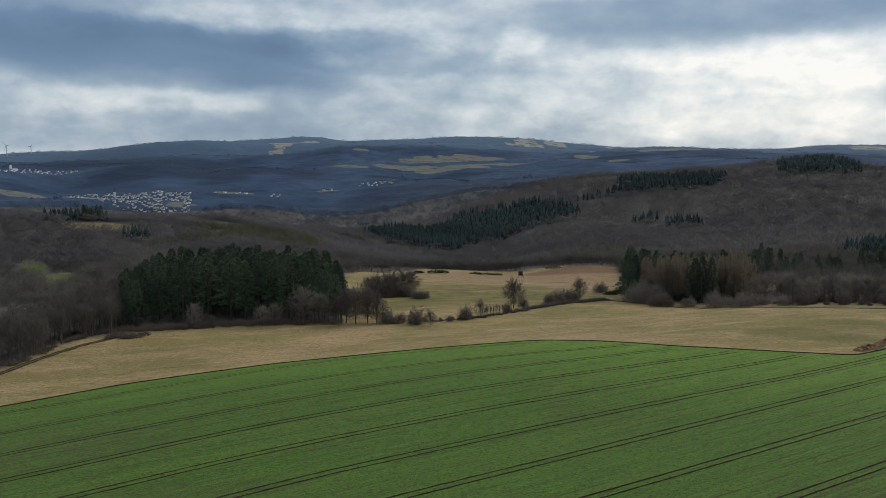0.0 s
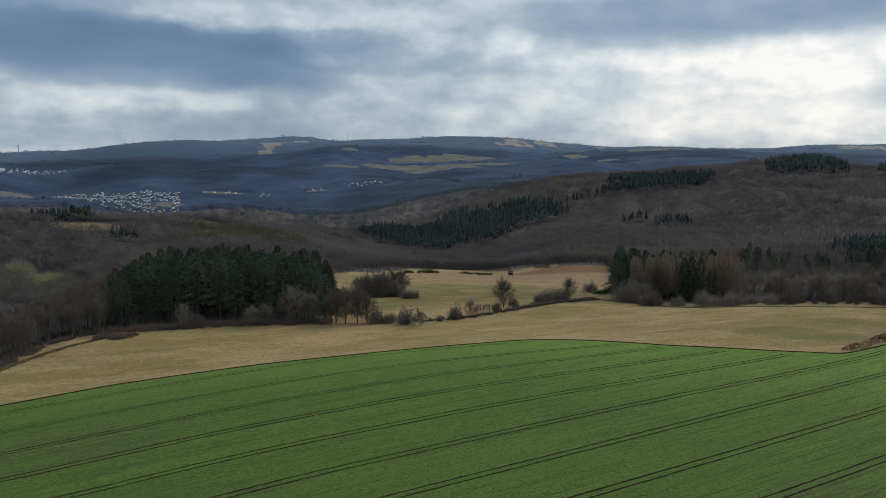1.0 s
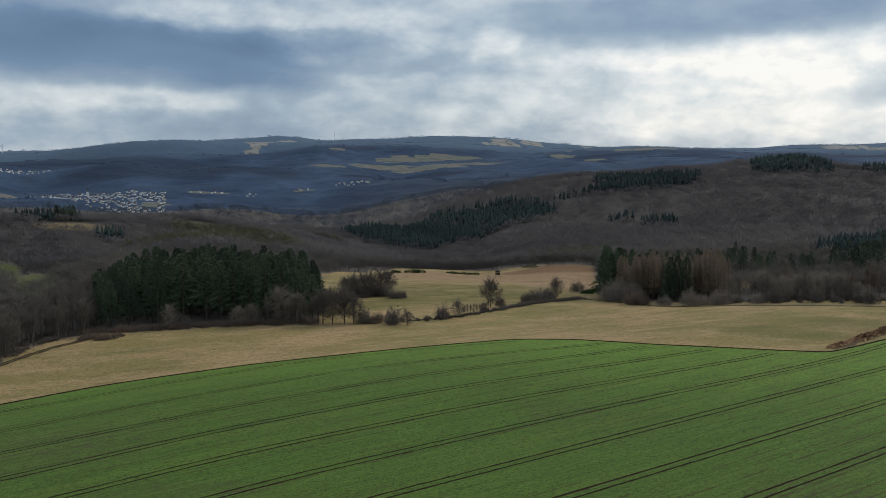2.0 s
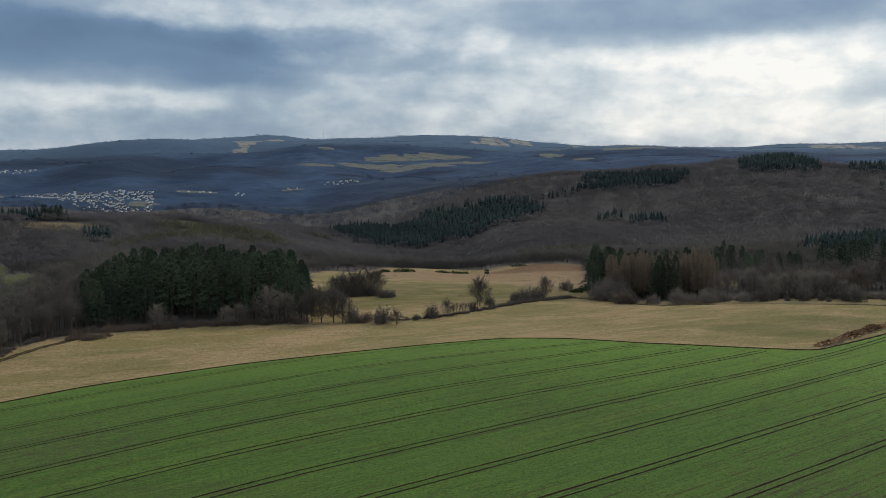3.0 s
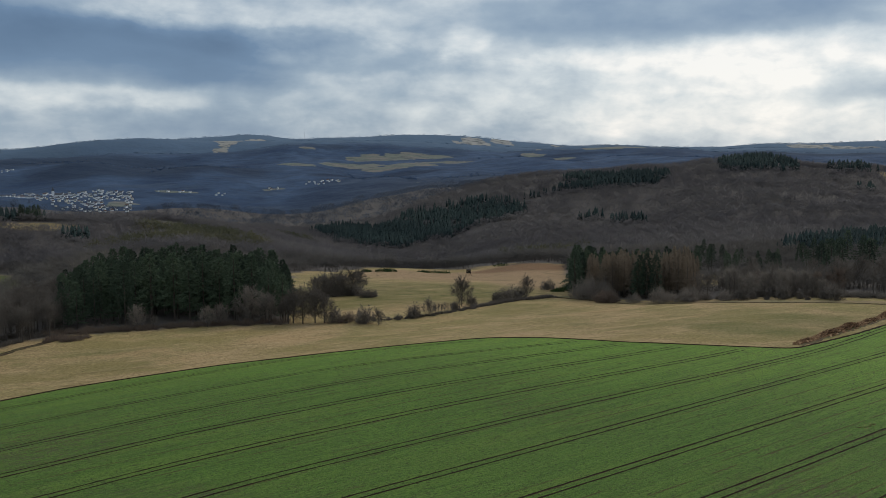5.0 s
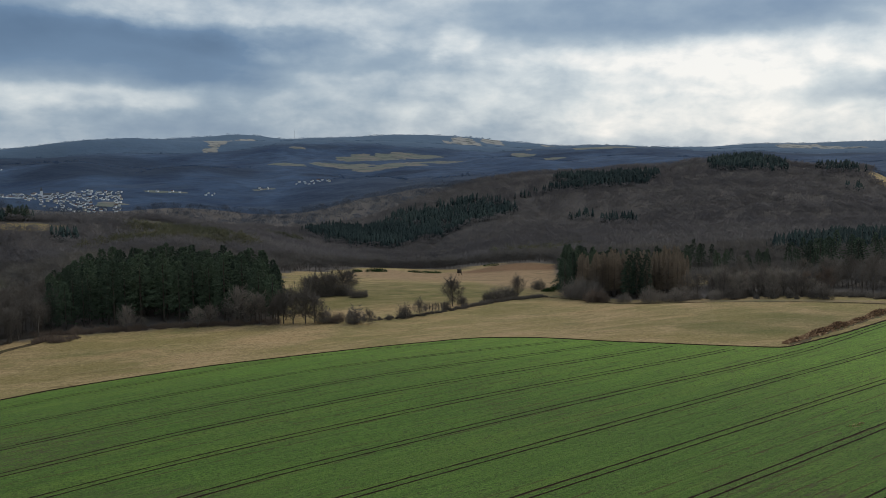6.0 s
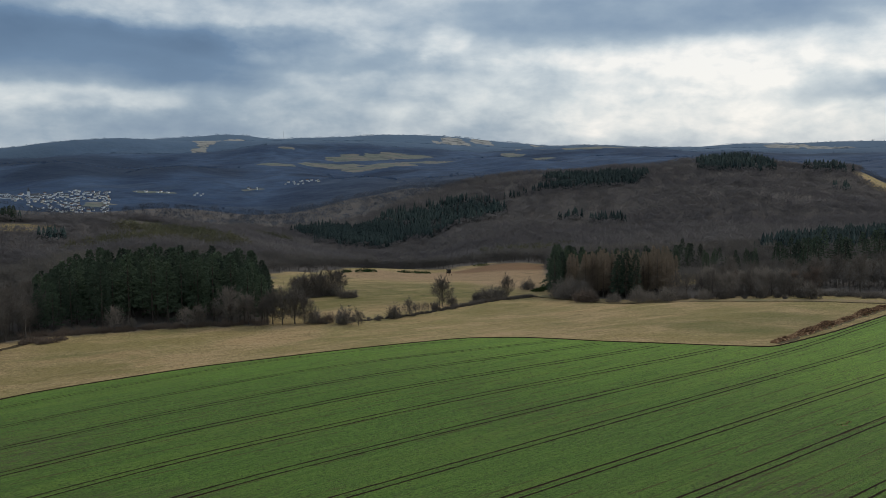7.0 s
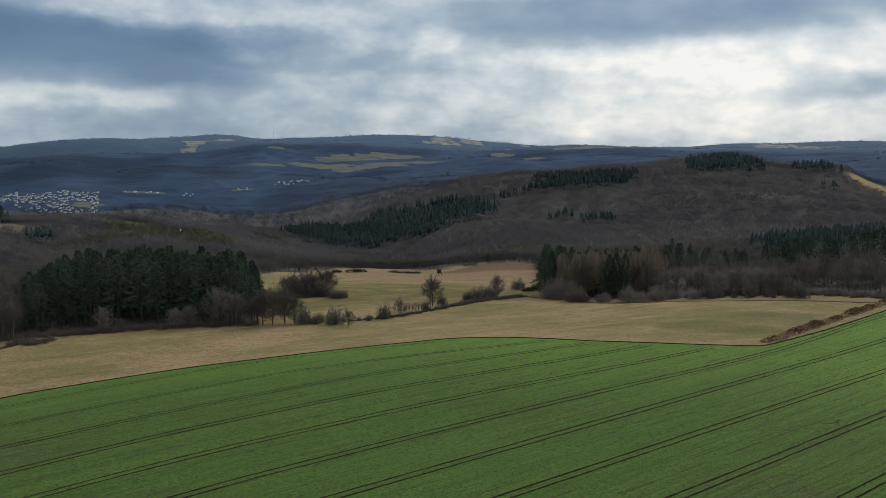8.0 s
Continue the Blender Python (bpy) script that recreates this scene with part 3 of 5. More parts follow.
# ---- ground: one sheet from under the camera to the horizon ----
def build_ground():
    az = np.radians(np.concatenate([np.arange(-40, 40, 0.5), np.arange(40, 320, 5.0)]))
    rings = np.concatenate([[0.5, 40, 90], np.arange(120, 460, 4.0), 460 * (4950 / 460) ** np.linspace(0, 1, 190)])
    a, d = np.meshgrid(az, rings)
    x, y = d * np.sin(a), d * np.cos(a)
    z = elev(x, y)
    n_r, n_a = x.shape
    i, j = np.meshgrid(np.arange(n_r - 1), np.arange(n_a), indexing="ij")
    k = (j + 1) % n_a
    faces = np.stack([i * n_a + j, i * n_a + k, (i + 1) * n_a + k, (i + 1) * n_a + j], -1).reshape(-1, 4)[:, ::-1]
    deg = np.degrees(np.arctan2(x, y))
    lush = (0.95 * smooth(-0.3, 0.6, within(deg, d, ((-5.5, 430, 42, 66), (-0.5, 450, 75, 36), (1.5, 420, 40, 40))))
            + 0.35 * smooth(-0.2, 0.8, within(deg, d, ((21, 332, 90, 48), (9.8, 318, 7, 3), (6, 372, 30, 20), (-24, 300, 40, 34)))))
    heath = np.maximum(smooth(0, 0.5, within(deg, d, ((5.8, 622, 46, 38),))), 0.25 * smooth(-0.9, 0.9, within(deg, d, ((4.0, 600, 85, 90),))))
    pink = 0.85 * smooth(-0.25, 0.45, within(deg, d, ((3.4, 570, 62, 82), (0.2, 545, 50, 40), (7.4, 520, 40, 90))) + 0.2 * np.sin(x / 11 + y / 23))
    green = np.maximum(0.9 * smooth(0, 0.3, within(deg, d, ((-27.0, 622, 20, 130), (-28.7, 760, 20, 95)))), 0.38 * smooth(0, 0.9, within(deg, d, ((9.8, 318, 8, 3.5), (7.6, 352, 5, 3), (-21, 312, 14, 5), (20.5, 312, 34, 16), (24, 335, 26, 20)))))
    woods_and_shade = smooth(-0.3, 0.6, within(deg, d, WOODS_AND_CLOUD_SHADE) + 0.3 * np.sin(x / 60) * np.sin(y / 90 + x / 140))
    # crest paints haze in by distance; bare thins it on nearer slopes
    me = raw_mesh("ground", np.stack([x, y, z], -1).reshape(-1, 3), faces, MEADOW,
                  {"wood": woodland(x, y).ravel(), "lush": lush.ravel(), "heath": heath.ravel(), "green": green.ravel(), "pink": pink.ravel(), "grazed": smooth(395, 420, d).ravel(), "woods_and_shade": woods_and_shade.ravel(), "crest": smooth(3300, 4300, d).ravel(), "bare": (1 - smooth(2050, 2650, d + 450 * (1 - smooth(-14, -2, deg)))).ravel()})
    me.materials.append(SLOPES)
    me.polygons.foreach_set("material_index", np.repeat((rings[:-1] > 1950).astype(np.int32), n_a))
    me.shade_smooth()
    tagged(new("ground", me), "rolling land of dry meadows and bare woodland floor", "ground", kind="structure")


build_ground()

# ---- the wheat field: its far edge as bearing corners in plan ----
EDGE = (
    (-200, 138), (-126, 210.5), (-113, 227.5), (-107, 235), (-95, 243), (-81, 251.5), (-66, 260), (-50, 266), (-33, 272.5), (-15, 279), (0, 283.5), (12, 287), (20, 287.5),
    (36, 282), (52, 272.5), (60, 268), (76, 264.2), (92, 260.5), (110, 257.0), (124, 267.5), (140, 280), (157, 295), (186, 321), (230, 362), (330, 440),
)
ROWS_AT = radians(36.5)
ALONG, ACROSS = np.array((math.cos(ROWS_AT), math.sin(ROWS_AT))), np.array((-math.sin(ROWS_AT), math.cos(ROWS_AT)))


def field_edge(x):
    ex, ey = zip(*EDGE)
    k = np.linspace(-6, 6, 13)
    return sum(np.interp(np.asarray(x, float) + s, ex, ey) for s in k * 0.6) / 13


def build_field():
    xs, rows = np.arange(-200, 331, 3.0), np.linspace(0, 1, 110)
    x = np.repeat(xs[None, :], len(rows), 0)
    y = -40 + (field_edge(xs)[None, :] + 40) * rows[:, None]
    z = elev(x, y) + 0.10
    h, w = x.shape
    i, j = np.meshgrid(np.arange(h - 1), np.arange(w - 1), indexing="ij")
    faces = np.stack([i * w + j, i * w + j + 1, (i + 1) * w + j + 1, (i + 1) * w + j], -1).reshape(-1, 4)
    # wheat brightness painted in, growing with distance from the camera
    me = raw_mesh("wheat_field", np.stack([x, y, z], -1).reshape(-1, 3), faces, CROP,
                  {"far_lit": smooth(190, 300, np.hypot(x, y) + 0.12 * x).ravel(), "thin": smooth(-0.5, 0.8, within(np.degrees(np.arctan2(x, y)), np.hypot(x, y), ((-27, 186, 26, 16), (-21, 146, 24, 9), (24, 152, 14, 10)))).ravel()})
    me.shade_smooth()
    return tagged(new("wheat_field", me), "green field of young winter wheat in drilled rows", "field", kind="structure")


def ribbon(name, line, width, material, lift, wobble=0.0, parent=None, label="", crown=0.0):
    """A strip of soil along a line of plan points, laid on the land."""
    line = np.asarray(line, float)
    way = np.gradient(line, axis=0)
    way /= np.linalg.norm(way, axis=1)[:, None]
    side = np.stack([-way[:, 1], way[:, 0]], 1)
    half = np.stack([np.full(len(line), width / 2)] * 2) * (1 + wobble * rng.uniform(-1, 1, (2, len(line))))
    cols = [line + side * half[0][:, None], line, line - side * half[1][:, None]]
    pts = np.stack([np.column_stack([c, elev(c[:, 0], c[:, 1]) + lift + (crown if k == 1 else 0)]) for k, c in enumerate(cols)], 1).reshape(-1, 3)
    faces = [(3 * i + k, 3 * i + k + 1, 3 * i + 4 + k, 3 * i + 3 + k) for i in range(len(line) - 1) for k in (0, 1)]
    ob = new(name, raw_mesh(name, pts, faces, material))
    ob.parent = parent
    return tagged(ob, label)


field = build_field()
edge_x = np.arange(-200, 331, 1.2)
ribbon("field_margin", np.column_stack([edge_x, field_edge(edge_x)]), 1.2, SOIL, 0.08, 0.35, field, "dark ploughed furrow", 0.22)
# wheel tracks in pairs about eighteen metres apart, shifted and bent to fit the camera's view: offset, bend
for off, bend in ((29.5, 0), (47.8, 0), (66.0, 0), (84.0, 0), (102.4, 0), (120.6, 0), (138.3, 3), (156.2, 6), (173.2, 9), (191.0, 14), (212.5, 24), (239.0, 30)):
    for gauge in (-1.0, 1.0):
        s = np.arange(-260, 420, 2.0)
        line = s[:, None] * ALONG + (off + gauge - bend * smooth(105, 225, s) + (8 if off > 130 else 3) * smooth(235, 340, s) - 0.6 * (1 - smooth(110, 190, s)) - 4.2 * (1 - smooth(0, 75, s)) + 0.10 * np.sin(s / 19 + off))[:, None] * ACROSS
        inside = (line[:, 1] < field_edge(line[:, 0]) - (4 if off > 150 else 1.5)) & (line[:, 0] > -198) & (line[:, 0] < 328) & (line[:, 1] > -38)
        runs = np.split(np.arange(len(s)), np.nonzero(np.diff(inside.astype(int)))[0] + 1)
        for run in runs:
            if inside[run[0]] and len(run) > 4:
                ribbon("wheel_track", line[run], 0.44, SOIL, 0.125, 0.35, field, "dark bare wheel track")


# ---- bare broadleaved trees ----
def bare_tree(height, spread, seed, limbs=11, twigs=15, stem=0.28, twig_material=None, shell=150):
    g = np.random.default_rng(seed)
    tree = tagged(new("bare_tree"), "leafless grey-brown broadleaved tree with fine twigs", "tree")
    trunk, boughs = Soup(), Soup()
    bend = g.normal(size=2) * 0.03 * height
    pts = [np.array((bend[0] * s * s, bend[1] * s * s, height * 0.72 * s)) for s in np.linspace(0, 1, 5)]
    r0 = 0.018 * height
    for k in range(4):
        trunk.tube(pts[k], pts[k + 1], r0 * (1 - 0.21 * k), r0 * (0.79 - 0.21 * k), 6)
    for i in range(limbs):
        rise = ((i + 0.5) / limbs) ** 0.8
        s = stem + (0.95 - stem) * rise
        base = np.array((bend[0] * s * s, bend[1] * s * s, height * 0.72 * s))
        turn = i * 2.4 + g.uniform(-0.4, 0.4)
        arch = radians(8 + 80 * rise) + g.uniform(-0.15, 0.15)
        reach = spread * g.uniform(0.55, 0.86)
        foot = height * (stem * 0.72 + 0.16)
        tip = np.array((math.cos(turn) * math.cos(arch) * reach, math.sin(turn) * math.cos(arch) * reach, foot + (height * 0.86 - foot) * math.sin(arch) * g.uniform(0.85, 1.05)))
        mid = (base + tip) / 2 + np.array((0, 0, -0.03 * height))
        r = r0 * 0.42 * (1.15 - 0.6 * s)
        boughs.tube(base, mid, r, r * 0.65, 4, 0.1)
        boughs.tube(mid, tip, r * 0.65, r * 0.2, 3, 0.2)
        for j in range(6):
            q = 0.25 + 0.75 * j / 5
            a = base + (mid - base) * min(1, 2 * q) + (tip - mid) * max(0, 2 * q - 1)
            way = (tip - base) / np.linalg.norm(tip - base) * 0.8 + g.normal(size=3) * 0.6 + np.array((0, 0, 0.15))
            b = a + way * (0.8 + 0.16 * spread) * g.uniform(0.6, 1.1)
            boughs.tube(a, b, r * 0.3, r * 0.1, 3, 0.3)
            for k in range(twigs):
                c = a + (b - a) * g.uniform(0.25, 1.0)
                e = c + ((b - a) * 0.35 + g.normal(size=3) * 0.6 + np.array((0, 0, 0.25)))
                boughs.blade(c, e, 0.09, g.uniform(0.1, 0.8))
    dome = np.array((spread, spread, height * (0.92 - stem * 0.72) * 0.5))
    heart = np.array((0, 0, height * (0.96 - 0.5 * (0.92 - stem * 0.72))))
    for i in range(shell):
        out = g.normal(size=3)
        out /= np.linalg.norm(out)
        b = heart + out * dome * g.uniform(0.8, 1.04)
        boughs.blade(heart + (b - heart) * g.uniform(0.62, 0.86) + g.normal(size=3) * 0.55, b + g.normal(size=3) * 0.4, 0.085, g.uniform(0.2, 0.9))
    part("trunk", trunk, BARK, tree)
    part("crown", boughs, twig_material or TWIGS, tree)
    return tree


def shrub(height, spread, seed, twig_material=None, blades=520, label="dense leafless thorn shrub with brown-grey twigs"):
    g = np.random.default_rng(seed)
    bush = tagged(new("bare_shrub"), label, "shrub")
    stems, crown = Soup(), Soup()
    ends = []
    for i in range(13):
        turn, lean = i * 2.4, g.uniform(0.15, 1.0)
        tip = np.array((math.cos(turn) * spread * lean * 0.8, math.sin(turn) * spread * lean * 0.8, height * (0.95 - 0.45 * lean ** 2) * g.uniform(0.8, 1)))
        foot = np.array((math.cos(turn), math.sin(turn), 0)) * spread * 0.12
        stems.tube(foot, foot + (tip - foot) * 0.6 + np.array((0, 0, 0.08 * height)), 0.07, 0.04, 3)
        ends.append((foot, tip))
    for i in range(blades):
        t, up, r = g.uniform(0, 6.283), g.uniform(0, 1), g.uniform(0.25, 1) ** 0.5
        lump = 1 + 0.16 * math.sin(3 * t + seed) + 0.10 * math.sin(5 * t + 4 * up)
        out = np.array((math.cos(t) * math.sqrt(1 - up * up), math.sin(t) * math.sqrt(1 - up * up), up))
        b = out * np.array((spread, spread, height)) * r * lump
        a = b * g.uniform(0.6, 0.85) + g.normal(size=3) * 0.35
        a[2], b[2] = max(a[2], 0.03), max(b[2] + 0.15 * height * (1 - up), 0.1)
        crown.blade(a, b, 0.10, 0.55 * r + g.uniform(0, 0.45))
        across = np.cross(out, g.normal(size=3)) * 0.07
        crown.add((b - across, b + across, b + out * 0.2 + np.array((0, 0, 0.1)) + g.normal(size=3) * 0.32), ((0, 1, 2),), 0.5 + 0.5 * g.uniform())
    part("stem", stems, BARK, bush)
    part("crown", crown, twig_material or TWIGS, bush)
    return bush


def conifer(height, spread, seed, bare=0.25, boughs=112, spray=0.27):
    g = np.random.default_rng(seed)
    tree = tagged(new("fir_tree"), "tall dark green fir with drooping needled boughs", "tree")
    trunk, crown = Soup(), Soup()
    trunk.tube((0, 0, 0), (0, 0, height * 0.6), 0.013 * height, 0.008 * height, 6)
    trunk.tube((0, 0, height * 0.6), (0, 0, height * 0.97), 0.008 * height, 0.03, 5)
    turn = 0.0
    for w in range(boughs):
        up = ((w + g.uniform(0, 1)) / boughs) ** 0.85
        s = bare + (0.985 - bare) * up
        turn += 2.4 + g.uniform(-0.5, 0.5)
        lobe = 1 + 0.22 * math.sin(turn * 2 + seed + 5 * up) + 0.14 * math.sin(turn * 5 + 17 * up)
        r = max(0.45, 1.22 * spread * (1.02 - up) ** 0.68 * (0.66 + 0.34 * min(1, up * 5)) * lobe * g.uniform(0.7, 1.08))
        way = np.array((math.cos(turn), math.sin(turn), 0))
        side = np.array((-way[1], way[0], 0))
        base = np.array((0, 0, height * s))
        tip = base + way * r + (0, 0, r * (0.55 * up - 0.30))
        for k in range(17):
            q = g.uniform(0.3, 1.0) ** 0.7
            a = base + (tip - base) * q + side * r * g.uniform(-0.30, 0.30) * q + (0, 0, 0.25 * r * q * (1 - q) + g.uniform(-0.3, 0.3))
            e = a + way * g.uniform(0.3, 1.2) + side * g.uniform(-0.7, 0.7) + (0, 0, g.uniform(-0.35, 0.75))
            # tint paints tips and upper boughs lit, the crown's inside dark
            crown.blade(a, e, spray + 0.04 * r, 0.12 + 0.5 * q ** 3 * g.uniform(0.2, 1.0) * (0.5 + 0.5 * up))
    for k in range(16):
        a = np.array((g.normal() * 0.15, g.normal() * 0.15, height * g.uniform(0.93, 0.99)))
        crown.blade(a, a + g.normal(size=3) * 0.3 + (0, 0, 0.6), 0.3, 0.4)
    part("trunk", trunk, FIR_BARK, tree)
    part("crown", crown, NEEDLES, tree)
    return tree


def larch(height, spread, seed):
    g = np.random.default_rng(seed)
    tree = tagged(new("larch_tree"), "leafless larch, slender and straw-brown, with short fine branches", "tree")
    trunk, crown = Soup(), Soup()
    trunk.tube((0, 0, 0), (0, 0, height * 0.97), 0.012 * height, 0.03, 5)
    for i in range(1250):
        s = 0.16 + 0.82 * g.uniform() ** 0.9
        r = spread * (1.0 - s) ** 0.8 * (0.6 + 0.4 * min(1, s * 3)) * g.uniform(0.4, 1.15) * (1 + 0.2 * math.sin(11 * s + seed)) + 0.25
        turn = g.uniform(0, 6.283)
        a = np.array((math.cos(turn) * r * g.uniform(0, 0.6), math.sin(turn) * r * g.uniform(0, 0.6), height * s))
        crown.blade(a, a + np.array((math.cos(turn) * r * 0.7, math.sin(turn) * r * 0.7, g.uniform(-0.4, 0.7))), 0.17, g.uniform(0, 1))
    part("trunk", trunk, BARK, tree)
    part("crown", crown, LARCH, tree)
    return tree


def drop(models, x, y, scale, group, label="", name=""):
    """Plants one of the models at a place in plan."""
    m = models[int(rng.integers(len(models)))]
    ob = copy_thing(m, place(x, y, 0.15, rng.uniform(0, 6.283)))
    ob.scale = (scale * rng.uniform(0.9, 1.1), scale * rng.uniform(0.9, 1.1), scale)
    if name:
        ob.name = name
    return tagged(ob, label, group=group)


def discard(models):
    for m in models:
        for o in (*m.children_recursive, m):
            bpy.data.objects.remove(o)


BARE = [bare_tree(14, 4.6, 11, stem=0.18), bare_tree(14, 5.4, 12, 12, stem=0.15), bare_tree(14, 4.0, 13, 10, stem=0.22), bare_tree(12.6, 6.2, 14, 16, 16, stem=0.2, shell=420)]
ROUND = [bare_tree(12.6, 6.6, 16, 24, 18, stem=0.12, shell=900), bare_tree(12.2, 6.9, 17, 22, 18, stem=0.08, shell=850)]
LONE = [bare_tree(13.2, 5.7, 24, 26, 16, stem=0.10, shell=900), bare_tree(13.0, 6.0, 25, 24, 16, stem=0.08, shell=850)]
PALE = [bare_tree(12.6, 6.0, 18, 22, 13, stem=0.14, twig_material=TWIGS_PALE, shell=520), bare_tree(12.2, 5.6, 19, 20, 13, stem=0.16, twig_material=TWIGS_PALE, shell=480)]
BIG_SHRUBS = [shrub(9, 6.2, 34, TWIGS_PALE, 1400), shrub(8.4, 6.8, 35, TWIGS_PALE, 1400)]
SLIM = [bare_tree(16, 3.0, 21, 10, 12, 0.40), bare_tree(16, 3.4, 22, 10, 12, 0.34), bare_tree(16, 2.6, 23, 9, 12, 0.46)]
SHRUBS = [shrub(4, 2.6, 31), shrub(4, 3.2, 32), shrub(4, 2.2, 33)]
RUSSET_TREE = [bare_tree(13, 3.6, 15, 12, 16, 0.26, TWIGS_WARM)]
RUSSET = [shrub(4, 2.8, 41, TWIGS_WARM, label="round leafless shrub with reddish-brown twigs")]
STRAW = [shrub(4, 2.9, 42, TWIGS_STRAW, 420, "leafless straw-coloured shrub")]
FIRS = [conifer(26, 5.2, 51, 0.14), conifer(26, 4.6, 52, 0.22), conifer(26, 5.8, 53, 0.10), conifer(26, 4.9, 54, 0.26), conifer(24, 5.6, 55, 0.12)]
BACK_FIRS = [conifer(26, 5.2, 56, 0.14, 64, 0.48), conifer(26, 4.7, 57, 0.2, 64, 0.48), conifer(25, 5.6, 58, 0.1, 64, 0.48)]
LARCHES = [larch(21.5, 5.2, 61), larch(20.5, 4.8, 62), larch(22, 5.6, 63), larch(20, 5.2, 64)]


def stand(models, count, az0, az1, d_front, depth, size, group, gap, taken, label=""):
    """A stand of trees over a sector: d_front(az) to depth behind it, size(az) the scale, none closer than gap."""
    made = 0
    for attempt in range(count * 30):
        if made == count:
            return
        az = rng.uniform(az0, az1)
        x, y = spot(az, d_front(az) + depth * rng.uniform() ** 0.9)
        if all((x - u) ** 2 + (y - v) ** 2 > gap * gap for u, v in taken):
            taken.append((x, y))
            drop(models, x, y, size(az) * rng.uniform(0.88, 1.1), group, label)
            made += 1


def tangle(name, plants, material, label, category):
    """Low brushwood grown into one mass: plan x, y and size of each plant."""
    soup = Soup()
    for x, y, size in plants:
        foot = np.array((x, y, float(elev(x, y)) - 0.1))
        for i in range(150):
            t, up, r = rng.uniform(0, 6.283), rng.uniform(), rng.uniform(0.2, 1) ** 0.5
            out = np.array((math.cos(t) * math.sqrt(1 - up * up) * 3.4, math.sin(t) * math.sqrt(1 - up * up) * 3.4, up * 3)) * size * r
            end = foot + out + rng.normal(size=3) * 0.15 * size + (0, 0, 0.2)
            soup.blade(foot + out * rng.uniform(0.2, 0.7), end, 0.12, 0.5 * r + 0.45 * rng.uniform())
    return tagged(part(name, soup, material), label, category, kind="stuff")


def underbrush(name, count, az0, az1, d_front, depth, size, label, material=None):
    az = rng.uniform(az0, az1, count)
    tangle(name, [(*spot(u, d_front(u) + depth * rng.uniform()), max(0.2, size(u)) * rng.uniform(0.7, 1.2)) for u in az], material or TWIGS, label, "undergrowth")


taken = []
fir_front = lambda az: np.interp(az, (-24, -17, -9.3), (362, 361, 350))
fir_size = lambda az: 0.94 * np.interp(az, (-23.6, -22.3, -19, -16, -12.5, -10.5, -9.2), (0.68, 0.92, 1.08, 1.12, 1.03, 0.90, 0.66))
stand(FIRS, 125, -23.6, -9.7, fir_front, 66, fir_size, "fir stand by the meadow", 5.4, taken)
stand(SLIM, 24, -13.2, -9.4, lambda az: fir_front(az) - 8, 8, lambda az: 0.62 + 0.12 * math.sin(az * 5), "bare trees along the fir stand", 2.4, taken)
drop(RUSSET_TREE, *spot(-9.9, 347), 0.85, "bare trees along the fir stand", "leafless tree still holding a few russet leaves")
left_front = lambda az: np.interp(az, (-34, -30.5, -28.7, -26.8, -24, -22.5), (278, 297, 315, 336, 350, 358))
stand(SLIM + BARE, 84, -33, -26.5, left_front, 48, lambda az: 0.86, "bare wood beside the track", 2.9, taken)
stand(SLIM + BARE, 72, -26.5, -23.2, left_front, 75, lambda az: np.interp(az, (-26.5, -23.5), (0.82, 1.0)), "bare wood beside the track", 2.9, taken)
underbrush("undergrowth", 130, -33, -23.6, lambda az: left_front(az) - 1, 22, lambda az: 0.75, "low tangle of leafless brushwood beside the track")
underbrush("undergrowth", 120, -24.6, -9.8, lambda az: fir_front(az) - 12, 8, lambda az: 0.82 + 0.26 * math.sin(az * 5) + 0.2 * math.sin(az * 13), "low tangle of russet brushwood along the firs", TWIGS_WARM)
stand(RUSSET, 24, -23.6, -14, lambda az: fir_front(az) - 12, 4, lambda az: 0.40, "undergrowth along the stand", 1.5, taken)

for az, d, size in ((-19.2, 351, 0.85), (-18.2, 353, 0.42), (-14.9, 346, 0.70), (-14.1, 347, 0.74), (-12.2, 346, 1.30), (-11.2, 347, 1.05)):
    drop(PALE, *spot(az, d), size, "bare trees along the fir stand", "leafless pale grey-brown tree with a broad crown")
underbrush("undergrowth", 26, -24.6, -22.2, lambda az: 336, 9, lambda az: 0.8, "dark russet brushwood at the track's bend", TWIGS_WARM)

for i in range(15):
    drop(STRAW, *spot(-28.2 - 0.17 * i, 600 + 12 * math.sin(2.3 * i) - 1.5 * i), rng.uniform(1.3, 1.9), "straw-coloured shrubs below the glade", "leafless straw-coloured shrub in the valley")
# hollow and hedge below the meadow
HEDGE = ((-41, 333), (-21, 340), (-5, 348), (11, 363), (24, 378), (38, 391), (56, 402))
plants = []
for i in range(210):
    q = min(5.999, 0.3 + 5.7 * (i / 209) ** 0.62)
    k = int(q)
    x = HEDGE[k][0] + (q - k) * (HEDGE[k + 1][0] - HEDGE[k][0]) + rng.normal() * 0.8
    y = HEDGE[k][1] + (q - k) * (HEDGE[k + 1][1] - HEDGE[k][1]) + rng.normal() * 1.0 + 2
    plants.append((x, y, rng.uniform(0.32, 0.55) * (1.25 if q > 3.2 else 0.8)))
tangle("hedge", plants, TWIGS, "low leafless hedge along the meadow's lower edge", "hedge")
for x, y, s in ((12.2, 376, 1.02), (43.9, 404, 0.80)):
    drop(LONE, x, y, s, "", "lone leafless tree with a wide round crown")
for x, y, s in ((-2.1, 352.5, 0.56), (-21.8, 331.5, 0.5)):
    drop(ROUND, x, y, s, "hedge below the meadow", "small leafless tree growing in the hedge")
